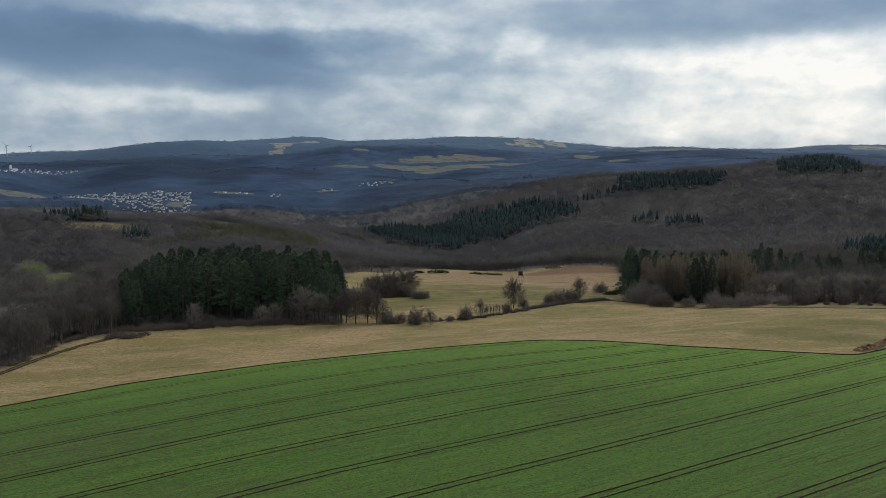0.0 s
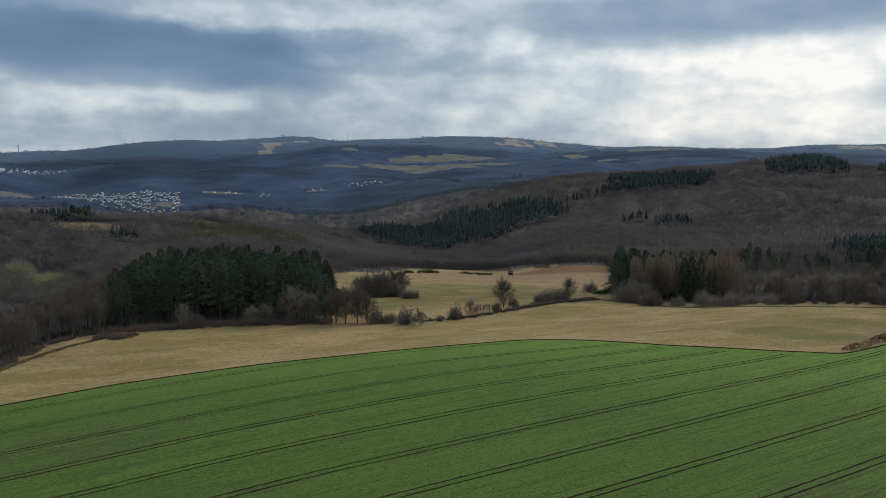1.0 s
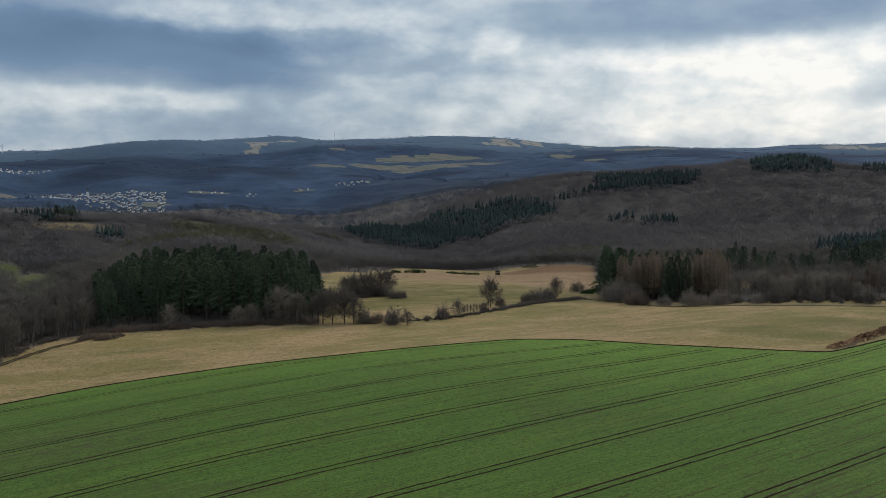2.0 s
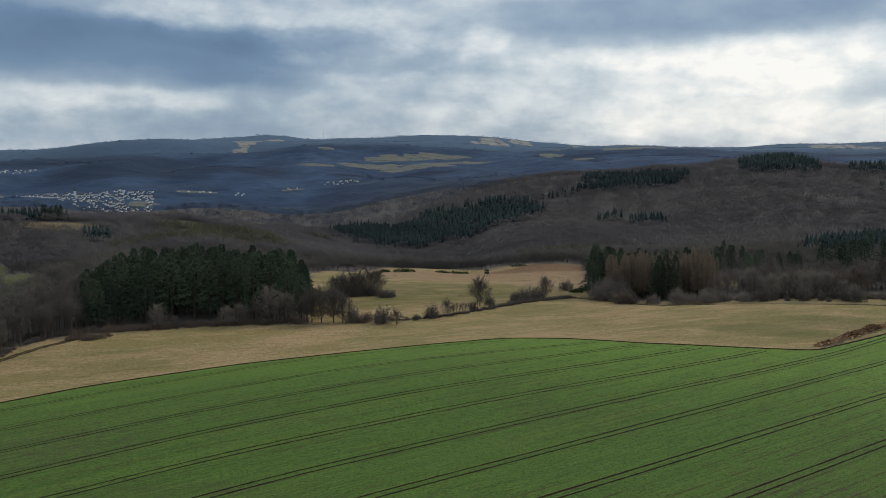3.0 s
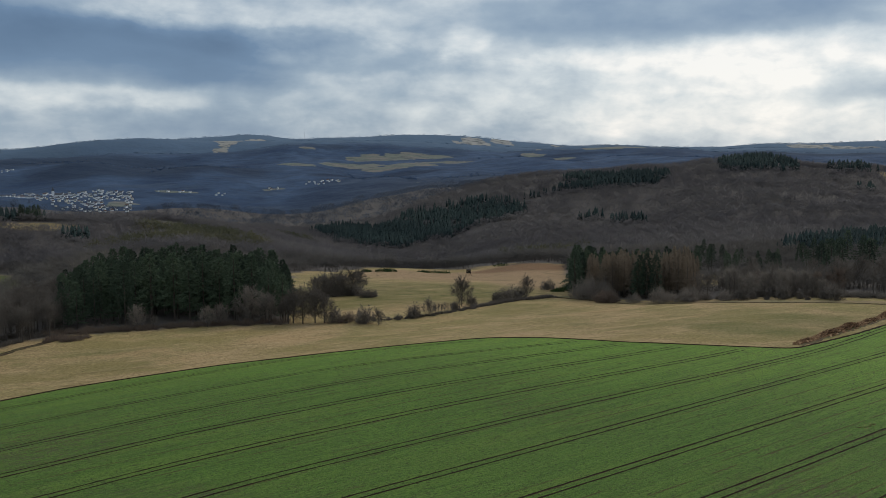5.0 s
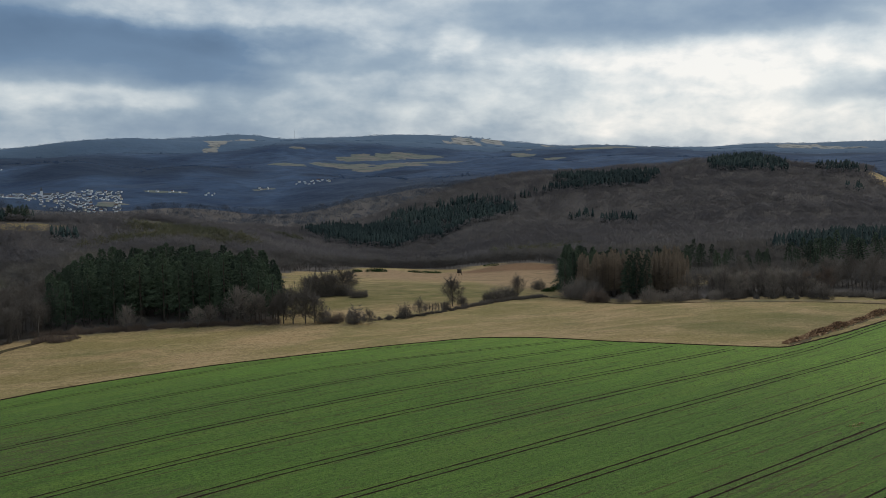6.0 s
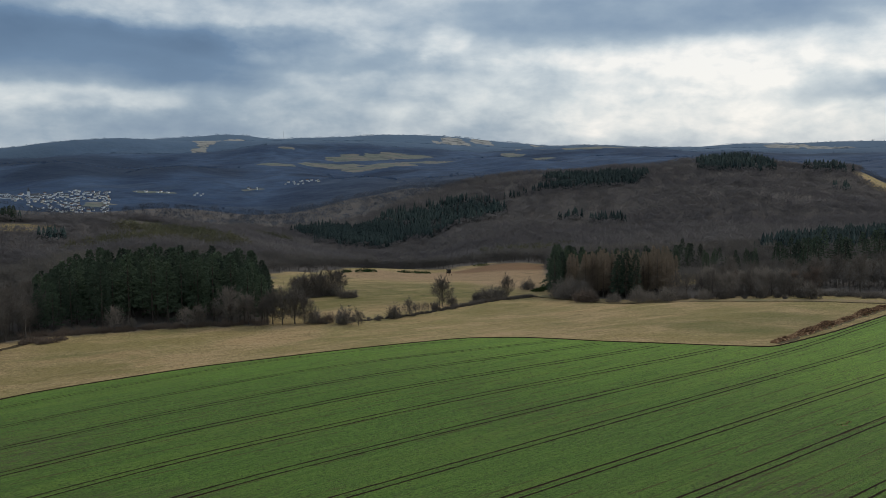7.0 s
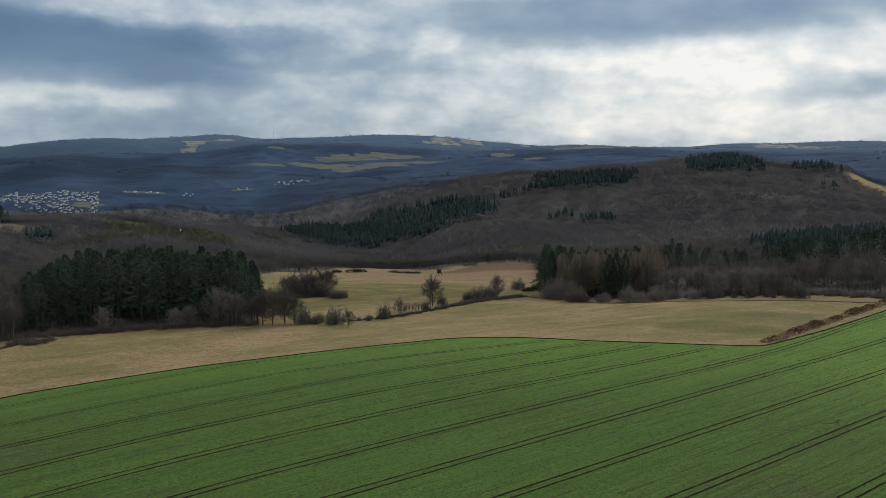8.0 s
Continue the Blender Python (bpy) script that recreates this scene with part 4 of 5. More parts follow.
for x, y, s in ((-27.6, 335, 1.75), (-14.6, 342, 0.7), (-8.3, 346.5, 1.55), (28.8, 391.5, 1.25), (33, 395, 1.4), (37.4, 401, 1.6), (41, 402, 1.25), (16.7, 381, 1.2), (58.4, 438, 1.5), (-39.8, 338, 1.5), (9, 366, 1.0)):
    drop(SHRUBS, x, y, s, "hedge below the meadow")
for x, y, s in ((-34.2, 338.5, 1.2), (-37, 337, 0.7)):
    drop(RUSSET, x, y, s, "hedge below the meadow")
for i in range(9):
    drop(SLIM, 0.5 + 1.3 * i, 351.5 + 1.75 * i, rng.uniform(0.30, 0.42), "hedge below the meadow", "slim leafless sapling growing in the hedge")
for x, y, s in ((-57, 412, 0.80), (-52.5, 408, 0.86), (-48, 411, 0.92), (-44, 413, 0.86), (-40.5, 420, 0.98), (-37.5, 427, 0.92), (-54, 418, 0.85), (-47, 419, 0.9)):
    drop(ROUND, x, y, s, "thicket in the hollow", "leafless tree with a dense round crown")
for i in range(9):
    drop(SHRUBS, -58 + 2.6 * i, 407 + 0.9 * i + rng.normal() * 1.5, rng.uniform(1.2, 1.8), "thicket in the hollow")
for x, y, s in ((-33.4, 404.5, 1.0), (-30.6, 404.8, 1.15), (-28.4, 406, 0.85)):
    drop(SHRUBS, x, y, s, "thicket in the hollow", "low dark leafless thorn thicket")
for x, y, s in ((-55.9, 338, 1.1), (-52.0, 337, 1.15), (-47.2, 337.5, 1.12), (-43.6, 338, 0.95)):
    drop(LONE, x, y, s, "bare trees at the end of the stand", "leafless tree with a dense round crown")

stand(BACK_FIRS, 10, -25.6, -24.5, lambda az: 1092, 14, lambda az: 0.72, "firs across the valley", 3.4, taken)

# larches and shrubs beyond the track
stand(LARCHES, 92, 10.2, 17.2, lambda az: 408, 40, lambda az: np.interp(az, (10, 12, 14, 16, 18), (0.88, 0.98, 0.92, 1.04, 0.9)), "larch stand", 2.6, taken)
stand(FIRS, 14, 9.3, 10.8, lambda az: 412, 60, lambda az: 0.85, "firs in the larch stand", 4, taken)
stand(FIRS, 6, 13.4, 14.6, lambda az: 404, 6, lambda az: 0.78, "firs in the larch stand", 3, taken)
stand(BACK_FIRS, 88, 9.4, 32, lambda az: np.interp(az, (9, 17, 17.4, 18.6, 19, 32), (452, 492, 556, 556, 502, 520)), 60, lambda az: np.interp(az, (9, 11, 19, 21, 22.6, 24, 26, 32), (0.84, 0.74, 0.60, 0.50, 0.58, 0.74, 0.82, 0.84)), "dark firs behind the larches", 4.8, taken)
stand(BACK_FIRS, 32, 9.8, 17.0, lambda az: 448, 16, lambda az: 0.75, "dark firs behind the larches", 3.2, taken)
stand(BARE + SLIM[:1], 66, 18.6, 32.5, lambda az: 414, 60, lambda az: 0.95 + 0.2 * math.sin(az * 5), "bare trees along the track", 4, taken)
stand(SHRUBS, 14, 16.5, 25.5, lambda az: 392, 6, lambda az: 1.1 + 0.6 * math.sin(az * 2.3), "shrubs along the track", 5.0, taken)
stand(BARE, 9, 15.5, 24.5, lambda az: 400, 10, lambda az: 0.75 + 0.15 * math.sin(az * 3), "bare trees along the track", 6.0, taken)
stand(PALE + RUSSET_TREE, 16, 19, 25.5, lambda az: 402, 16, lambda az: 0.9 + 0.15 * math.sin(az * 4), "bare trees along the track", 4.5, taken)
underbrush("undergrowth", 110, 18.6, 33, lambda az: 404, 9, lambda az: 1.15 + 0.3 * math.sin(az * 4), "dense leafless brushwood under trees beside the track")
underbrush("undergrowth", 90, 15, 33, lambda az: 400, 14, lambda az: 0.7 + 0.25 * math.sin(az * 6), "low leafless brushwood under trees beside the track")
for x, y, s in ((69, 398, 2.2), (74, 397.5, 2.9), (78.5, 397, 2.3), (89.2, 379, 1.3), (98.7, 374, 1.85), (104.5, 375, 1.4), (111, 373, 1.7), (127, 371, 1.3)):
    drop(BIG_SHRUBS, x, y, s * 0.46, "shrubs along the track", "large round leafless bush beside the track")
for x, y, s in ((75.4, 384, 1.4), (78.6, 383.5, 1.6), (81, 384, 1.2)):
    drop(RUSSET, x, y, s, "shrubs along the track")
discard(BACK_FIRS + LONE + STRAW + ROUND + PALE + BIG_SHRUBS + BARE + SLIM + SHRUBS + RUSSET + RUSSET_TREE + FIRS + LARCHES)


# ---- woods on the hills, as far as single trees cannot be told apart ----
def crown_bare(seed, twigs, width, lift=5.0, tall=4.2, inner=0.30):
    """A round crown of long thin sprays that fan out from its heart and fray at the rim, over stems. Its triangles."""
    g = np.random.default_rng(seed)
    heart, reach, tri = np.array((0, 0, lift)), np.array((4.0, 4.0, tall)), []
    for turn in (0.4, 1.9):
        u = np.array((math.cos(turn), math.sin(turn), 0)) * 0.2
        tri.append((-u, u, (0, 0, lift + 1.5)))
    for i in range(twigs):
        up = 1 - 1.35 * (i + 0.5) / twigs
        way = np.array((math.cos(2.4 * i) * math.sqrt(1 - up * up), math.sin(2.4 * i) * math.sqrt(1 - up * up), up)) + g.normal(size=3) * 0.12
        a = heart + reach * way * g.uniform(inner, 0.58 + 0.45 * inner)
        b = heart + reach * (way + g.normal(size=3) * 0.16) * g.uniform(0.86, 1.12)
        side = np.cross(b - a, g.normal(size=3))
        side *= width * g.uniform(0.6, 1.3) / 2 / (np.linalg.norm(side) + 1e-9)
        tri.append((a - side, a + side, b) if i % 3 else (b - side * 0.8, b + side * 0.8, a))
    return np.array(tri, float)


def crown_spruce(seed, tiers):
    g = np.random.default_rng(seed)
    tri = []
    for k in range(tiers):
        z0, z1 = 3 + 17 * k / tiers, 3 + 17 * min(1, (k + 1.9) / tiers) + (1.5 if k == tiers - 1 else 0)
        r = 3.4 * (1 - k / tiers) ** 0.8 + 0.3
        for i in range(6):
            t0, t1 = 6.283 * (i + g.uniform(-0.3, 0.3)) / 6, 6.283 * (i + 1 + g.uniform(-0.3, 0.3)) / 6
            q = r * g.uniform(0.75, 1.2)
            tri.append(((math.cos(t0) * q, math.sin(t0) * q, z0 + g.uniform(-0.9, 0.3)), (math.cos(t1) * q, math.sin(t1) * q, z0 + g.uniform(-0.9, 0.3)), (0, 0, z1)))
    return np.array(tri, float)


SPRUCES = (
    (-6.3, 1500, 45, 90), (-4.5, 1420, 60, 110), (-2.2, 1425, 70, 110), (0.3, 1390, 75, 85), (2.4, 1335, 60, 60), (4.2, 1295, 40, 36),
    (10.8, 1450, 60, 40), (12.8, 1435, 75, 50), (14.3, 1465, 32, 32), (9.5, 1385, 70, 16), (11.5, 1375, 60, 16),
    (10.3, 1146, 15, 20), (12.1, 1100, 14, 20), (13.2, 1090, 16, 22),
)
HILL_TOP_SPRUCES = (
    (19.5, 1500, 28, 55), (20.6, 1490, 46, 80), (21.8, 1500, 28, 60), (25.7, 1490, 44, 40), (26.6, 1318, 14, 14),
    (25.6, 690, 34, 46), (27.5, 720, 60, 60), (30, 720, 80, 60), (-25.0, 1110, 15, 14), (-26.7, 1100, 34, 22), (-22.6, 926, 12, 14),
)
OLIVES = ((-16.6, 985, 44, 40), (-15.2, 940, 45, 50), (-13.9, 890, 36, 46), (-12.9, 845, 24, 34), (-17.4, 870, 30, 30), (-20.4, 844, 22, 24), (-9.1, 1270, 25, 20), (7.5, 850, 40, 30))


def scatter(name, count, d0, d1, shapes, material, kind, scale, label, wide=1.0):
    """A wood between two distances, on the woodland alone: count trees, or in a plantation one on every count square metres."""
    ovals = {"spruce": SPRUCES + HILL_TOP_SPRUCES, "olive": OLIVES}.get(kind)
    if ovals:
        picks = [(o, 2 + int(5.1 * o[2] * o[3] / count)) for o in ovals if d0 <= o[1] < d1]
        az = np.concatenate([o[0] + np.degrees(rng.uniform(-1.25, 1.25, c) * o[2] / o[1]) for o, c in picks])
        d = np.concatenate([o[1] + rng.uniform(-1.25, 1.25, c) * o[3] for o, c in picks])
        count = len(d)
    else:
        az = rng.uniform(-33.5, 33.5, count)
        d = (d0 ** 2 + (d1 ** 2 - d0 ** 2) * rng.uniform(size=count)) ** 0.5
    x, y = d * np.sin(np.radians(az)), d * np.cos(np.radians(az))
    ragged = 0.4 * np.sin(x / 13 + 2) * np.sin(y / 19) + 0.35 * np.sin(x / 31 + y / 47) + rng.normal(size=count) * 0.15
    spruce = within(az, d, SPRUCES + HILL_TOP_SPRUCES) + 1.5 * ragged + rng.normal(size=count) * 0.25 > 0.16
    olive = within(az, d, OLIVES) + ragged + rng.normal(size=count) * 0.3 > 0
    grows = np.where(spruce, "spruce", np.where(olive, "olive", "bare"))
    lived_in = (within(az, d, HAMLETS) > 0) & (rng.uniform(size=count) < 0.62)
    mixed = (kind == "bare") & (rng.uniform(size=count) < 0.2)
    crest = (d0 < 2000) | (elev(x * (1 + 70 / d), y * (1 + 70 / d)) < elev(x, y) + 1.0)
    keep = crest & (woodland(x, y) > 0.5) & ((grows == kind) | mixed) & ~lived_in
    x, y, d, az = x[keep], y[keep], d[keep], az[keep]
    z = elev(x, y) - 0.3
    # broad swells of tone put in for the hills' relief shading
    patch = (0.5 + 0.30 * np.sin(x / 140 + y / 95 + 0.7) * np.sin(y / 160 - x / 210 + 1) + 0.16 * np.sin(x / 47 + 1.3) * np.sin(y / 71 + x / 130) + 0.14 * np.sin(x / 19 + y / 31)
             + 0.42 * np.sin(x / 170 + y / 400 + 0.5) * np.sin(y / 120 - x / 300) * smooth(1200, 2200, d))
    pts, tint, face = [], [], []
    pick = rng.integers(len(shapes), size=len(x))
    for k, shape in enumerate(shapes):
        m = pick == k
        c = int(m.sum())
        s = scale * (rng.uniform(0.6, 1.25, c) if kind == "spruce" else rng.uniform(0.68, 1.2, c))
        t = rng.uniform(0, 6.283, c)
        spread = s * wide * rng.uniform(0.85, 1.2, c)
        co, si = np.cos(t)[:, None, None], np.sin(t)[:, None, None]
        p = shape[None]
        w = spread[:, None, None]
        px, py = (p[..., 0] * co - p[..., 1] * si) * w, (p[..., 0] * si + p[..., 1] * co) * w
        q = np.stack([px + x[m][:, None, None], py + y[m][:, None, None], p[..., 2] * s[:, None, None] + z[m][:, None, None]], -1)
        pts.append(q.reshape(-1, 3))
        heart = np.stack([x[m], y[m], z[m] + s * shape[..., 2].max() * 0.45], -1)[:, None, None, :]
        out = (q - heart) / (np.linalg.norm(q - heart, axis=-1, keepdims=True) + 1e-6) + np.array((0, 0, 0.5))
        face.append((out / (np.linalg.norm(out, axis=-1, keepdims=True) + 1e-9)).reshape(-1, 3))
        own = np.clip(patch[m] + rng.normal(size=c) * 0.15, 0, 1)
        loose = 0.16 * np.modf(np.arange(len(shape)) * 0.618)[0] - 0.08
        tint.append(np.repeat(np.clip(own[:, None] + loose, 0, 1), 3))
    pts, tint = np.concatenate(pts), np.concatenate(tint)
    faces = np.arange(len(pts)).reshape(-1, 3)
    me = bpy.data.meshes.new(name)
    me.vertices.add(len(pts))
    me.vertices.foreach_set("co", pts.astype(np.float32).ravel())
    me.loops.add(len(pts))
    me.loops.foreach_set("vertex_index", faces.astype(np.int32).ravel())
    me.polygons.add(len(faces))
    me.polygons.foreach_set("loop_start", (np.arange(len(faces)) * 3).astype(np.int32))
    me.attributes.new("tint", "FLOAT", "POINT").data.foreach_set("value", tint.astype(np.float32))
    me.materials.append(material)
    me.update(calc_edges=True)
    me.shade_smooth()
    me.normals_split_custom_set_from_vertices(np.concatenate(face))
    return tagged(new(name, me), label, "woods", kind="stuff")


FINE_SHAPES = [crown_bare(s, 165, 0.15) for s in range(61, 66)]
NEAR_SHAPES = [crown_bare(s, 92, 0.26) for s in range(71, 77)]
LOW_SHAPES = [crown_bare(s, 30, 0.30, 1.6, 2.2) for s in range(66, 70)]
MID_SHAPES = [crown_bare(s, 44, 0.58, inner=0.55) for s in range(76, 82)]
HILL_SHAPES = [crown_bare(s, 28, 0.95, inner=0.60) for s in range(86, 92)]
BACK_SHAPES = [crown_bare(s, 16, 1.4, inner=0.60) for s in range(92, 96)]
FAR_SHAPES = [crown_bare(s, 12, 2.0, 2.0, 2.6) for s in range(75, 78)]
RIDGE_SHAPES = [crown_bare(s, 10, 2.4, 2.0, 2.6) for s in range(78, 80)]
FIR_SHAPES = [crown_spruce(s, 4) for s in range(81, 84)]
BROWN_LABEL = "leafless brown-grey broadleaved woods covering the hillsides"
scatter("bare_woods", 1750, 425, 570, FINE_SHAPES, WOOD_BARE, "bare", 1.0, BROWN_LABEL, wide=1.15)
scatter("bare_woods", 3000, 570, 760, NEAR_SHAPES, WOOD_BARE, "bare", 1.0, BROWN_LABEL, wide=1.15)
scatter("brushwood", 1700, 430, 820, LOW_SHAPES, WOOD_BARE, "bare", 1.0, "leafless brown brushwood under the trees")
# from here outward each wood takes a more hazed colour
scatter("bare_woods", 9200, 760, 1080, MID_SHAPES, WOOD_FAINT_HAZE, "bare", 1.0, BROWN_LABEL, wide=1.2)
scatter("bare_woods", 15000, 1080, 1640, HILL_SHAPES, WOOD_FAINT_HAZE, "bare", 1.0, BROWN_LABEL, wide=1.4)
scatter("bare_woods", 5000, 1640, 2000, BACK_SHAPES, WOOD_HAZE, "bare", 1.0, "distant leafless woods behind the hill, coloured with blue haze", wide=1.5)
scatter("bare_woods", 5200, 2000, 3500, FAR_SHAPES, WOOD_FAR_HAZE, "bare", 0.9, "leafless far-slope woods with blue haze mixed into their colour", wide=1.5)
scatter("bare_woods", 5200, 3500, 4600, RIDGE_SHAPES, WOOD_RIDGE_HAZE, "bare", 1.0, "far ridge woods coloured paler and bluer with haze", wide=1.8)
scatter("pine_woods", 34, 430, 1300, MID_SHAPES, WOOD_OLIVE, "olive", 1.15, "patches of pale olive pines among bare woods")
scatter("spruce_woods", 26, 560, 1250, FIR_SHAPES, WOOD_DARK, "spruce", 0.66, "dark green spruce plantations among bare woods", wide=1.15)
scatter("spruce_woods", 28, 1250, 2400, FIR_SHAPES, WOOD_DARK, "spruce", 0.66, "dark green spruce plantations on the hill tops", wide=1.2)


# ---- villages in the valley ----
def house(length, width, eaves, rise, wall_material, roof_material, label):
    ob = tagged(new("house"), label, "house")
    wall, roof, chimney = Soup(), Soup(), Soup()
    a, b = length / 2, width / 2
    wall.add(((-a, -b, -3), (a, -b, -3), (a, b, -3), (-a, b, -3), (-a, -b, eaves), (a, -b, eaves), (a, b, eaves), (-a, b, eaves), (-a, 0, eaves + rise), (a, 0, eaves + rise)),
             ((0, 1, 5, 4), (2, 3, 7, 6), (1, 2, 6, 9, 5), (3, 0, 4, 8, 7)))
    o, t = 0.5, 0.25
    for s in (-1, 1):
        low = eaves - rise * o / b
        pts = [(-a - o, s * (b + o), low), (a + o, s * (b + o), low), (a + o, 0, eaves + rise), (-a - o, 0, eaves + rise)]
        pts += [(x, y, z + t) for x, y, z in pts]
        roof.add(pts, ((0, 1, 2, 3), (4, 5, 6, 7), (0, 1, 5, 4), (1, 2, 6, 5), (2, 3, 7, 6), (3, 0, 4, 7)))
    chimney.box(a * 0.3, -0.4, eaves + rise * 0.7, a * 0.3 + 0.8, 0.4, eaves + rise + 1.2)
    part("wall", wall, wall_material, ob)
    top = part("roof", roof, roof_material, ob)
    part("chimney", chimney, roof_material, top)
    return ob


HOUSES = [
    house(8.4, 6.4, 4.2, 2.0, WHITEWASH, SLATE, "white rendered house with a slate gable roof"),
    house(8.4, 6.6, 4.0, 2.2, WHITEWASH, RED_TILE, "white rendered house with a red tiled roof"),
    house(7.6, 6.4, 4.4, 1.9, CREAM, SLATE, "cream rendered house with a slate gable roof"),
    house(15, 7, 4.4, 1.6, WHITEWASH, SLATE, "long white building with a low slate roof"),
]


def settle(count, az0, az1, d0, d1, gap, group, shape):
    lots = []
    for attempt in range(count * 40):
        if len(lots) == count:
            return
        az, d = rng.uniform(az0, az1), rng.uniform(d0, d1)
        if shape((az - az0) / (az1 - az0), (d - d0) / (d1 - d0)) and all((az - u) ** 2 * (d / 57.3) ** 2 + (d - v) ** 2 > gap * gap for u, v in lots):
            lots.append((az, d))
            x, y = spot(az, d)
            ob = copy_thing(HOUSES[int(rng.choice(4, p=(0.66, 0.14, 0.08, 0.12)))], place(x, y, 0.0, rng.uniform(-0.8, 0.8) + (1.57 if rng.uniform() < 0.5 else 0)) @ Matrix.Scale(rng.uniform(0.5, 0.85), 4))
            tagged(ob, group=group)


settle(225, -27.2, -19.2, 1925, 2345, 10.5, "houses of the valley village",
       lambda u, v: v > max(0.03, 0.92 - 1.7 * u) and v < 1.0 - 0.25 * max(0, 0.3 - u) and not (0.8 < u < 0.93 and 0.22 < v < 0.52))
settle(50, -30.8, -25.8, 2690, 2930, 15, "houses of the far town", lambda u, v: abs(v - 0.2 - 0.72 * u) < 0.14)
settle(15, -8.6, -6.2, 2330, 2455, 12, "houses of the hamlet", lambda u, v: abs(v - 0.9 + 0.8 * u) < 0.3)
settle(4, -10.9, -10.2, 2350, 2375, 12, "farm in the valley", lambda u, v: True)
settle(4, -14.2, -13.5, 2262, 2292, 13, "farm in the valley", lambda u, v: True)
settle(5, -17.7, -15.7, 2288, 2308, 18, "farm in the valley", lambda u, v: True)
discard(HOUSES)


def church():
    ob = tagged(new("church"), "white village church with a slate spire", "church")
    for name, soup_boxes, mat in (("tower", ((-3, -3, -3, 3, 3, 19),), WHITEWASH), ("nave", ((3, -5, -3, 22, 5, 8),), WHITEWASH)):
        s = Soup()
        for b in soup_boxes:
            s.box(*b)
        part(name, s, mat, ob)
    s = Soup()
    s.add(((-3.3, -3.3, 19), (3.3, -3.3, 19), (3.3, 3.3, 19), (-3.3, 3.3, 19), (0, 0, 31)), ((0, 1, 4), (1, 2, 4), (2, 3, 4), (3, 0, 4)))
    part("spire", s, SLATE, ob)
    s = Soup()
    s.add(((3, -5.6, 7.6), (22.6, -5.6, 7.6), (22.6, 5.6, 7.6), (3, 5.6, 7.6), (3, 0, 13), (22.6, 0, 13)), ((0, 1, 5, 4), (2, 3, 4, 5), (1, 2, 5), (3, 0, 4)))
    part("roof", s, SLATE, ob)
    return ob


church().matrix_basis = place(*spot(-23.7, 2180), 0, 0.6) @ Matrix.Scale(0.85, 4)
copy = tagged(copy_thing(bpy.data.objects["church"], place(*spot(-29.4, 2800), 0, 1.1)), "white town church with a slate spire")


def mast(x, y, height):
    ob = tagged(new("radio_mast"), "thin grey lattice radio mast on the ridge", "mast")
    for k in range(3):
        s = Soup()
        t = k * 2.094
        s.tube((math.cos(t) * 2.2, math.sin(t) * 2.2, -2), (math.cos(t) * 0.4, math.sin(t) * 0.4, height), 0.35, 0.2, 4)
        part("leg", s, METAL, ob)
    for k in range(8):
        s = Soup()
        z, r = height * (k + 0.5) / 8, 2.2 - 1.8 * (k + 0.5) / 8
        for i in range(3):
            s.tube((math.cos(i * 2.094) * r, math.sin(i * 2.094) * r, z), (math.cos((i + 1) * 2.094) * r, math.sin((i + 1) * 2.094) * r, z + 1.5), 0.15, 0.15, 3)
        part("brace", s, METAL, ob)
    ob.matrix_basis = place(x, y)


def wind_turbine(x, y, hub, blade, turn):
    ob = tagged(new("wind_turbine"), "slender pale grey wind turbine on the skyline", "wind turbine", "wind turbines")
    s = Soup()
    s.tube((0, 0, -3), (0, 0, hub), 2.2, 1.3, 10)
    part("tower", s, METAL, ob)
    s = Soup()
    s.box(-1.6, -3.5, hub - 1.4, 1.6, 4.5, hub + 1.8)
    nacelle = part("nacelle", s, METAL, ob)
    for k in range(3):
        t = turn + k * 2.094
        s = Soup()
        way, side = np.array((math.cos(t), 0, math.sin(t))), np.array((-math.sin(t), 0, math.cos(t)))
        c = np.array((0, -4.2, hub))
        s.add((c - side * 0.6, c + way * blade * 0.25 - side * 1.6, c + way * blade, c + way * blade * 0.25 + side * 0.7, c + side * 0.6,
               c + way * blade * 0.25 - (0, 0.5, 0)), ((0, 1, 5), (1, 2, 5), (2, 3, 5), (3, 4, 5), (4, 0, 5), (0, 4, 3, 2, 1)))
        part("blade", s, METAL, nacelle)
    ob.matrix_basis = place(x, y)


mast(*spot(-8.46, 4540), 40)
wind_turbine(*spot(-29.55, 4430), 56, 30, 0.2)
wind_turbine(*spot(-28.25, 4480), 34, 18, 0.9)


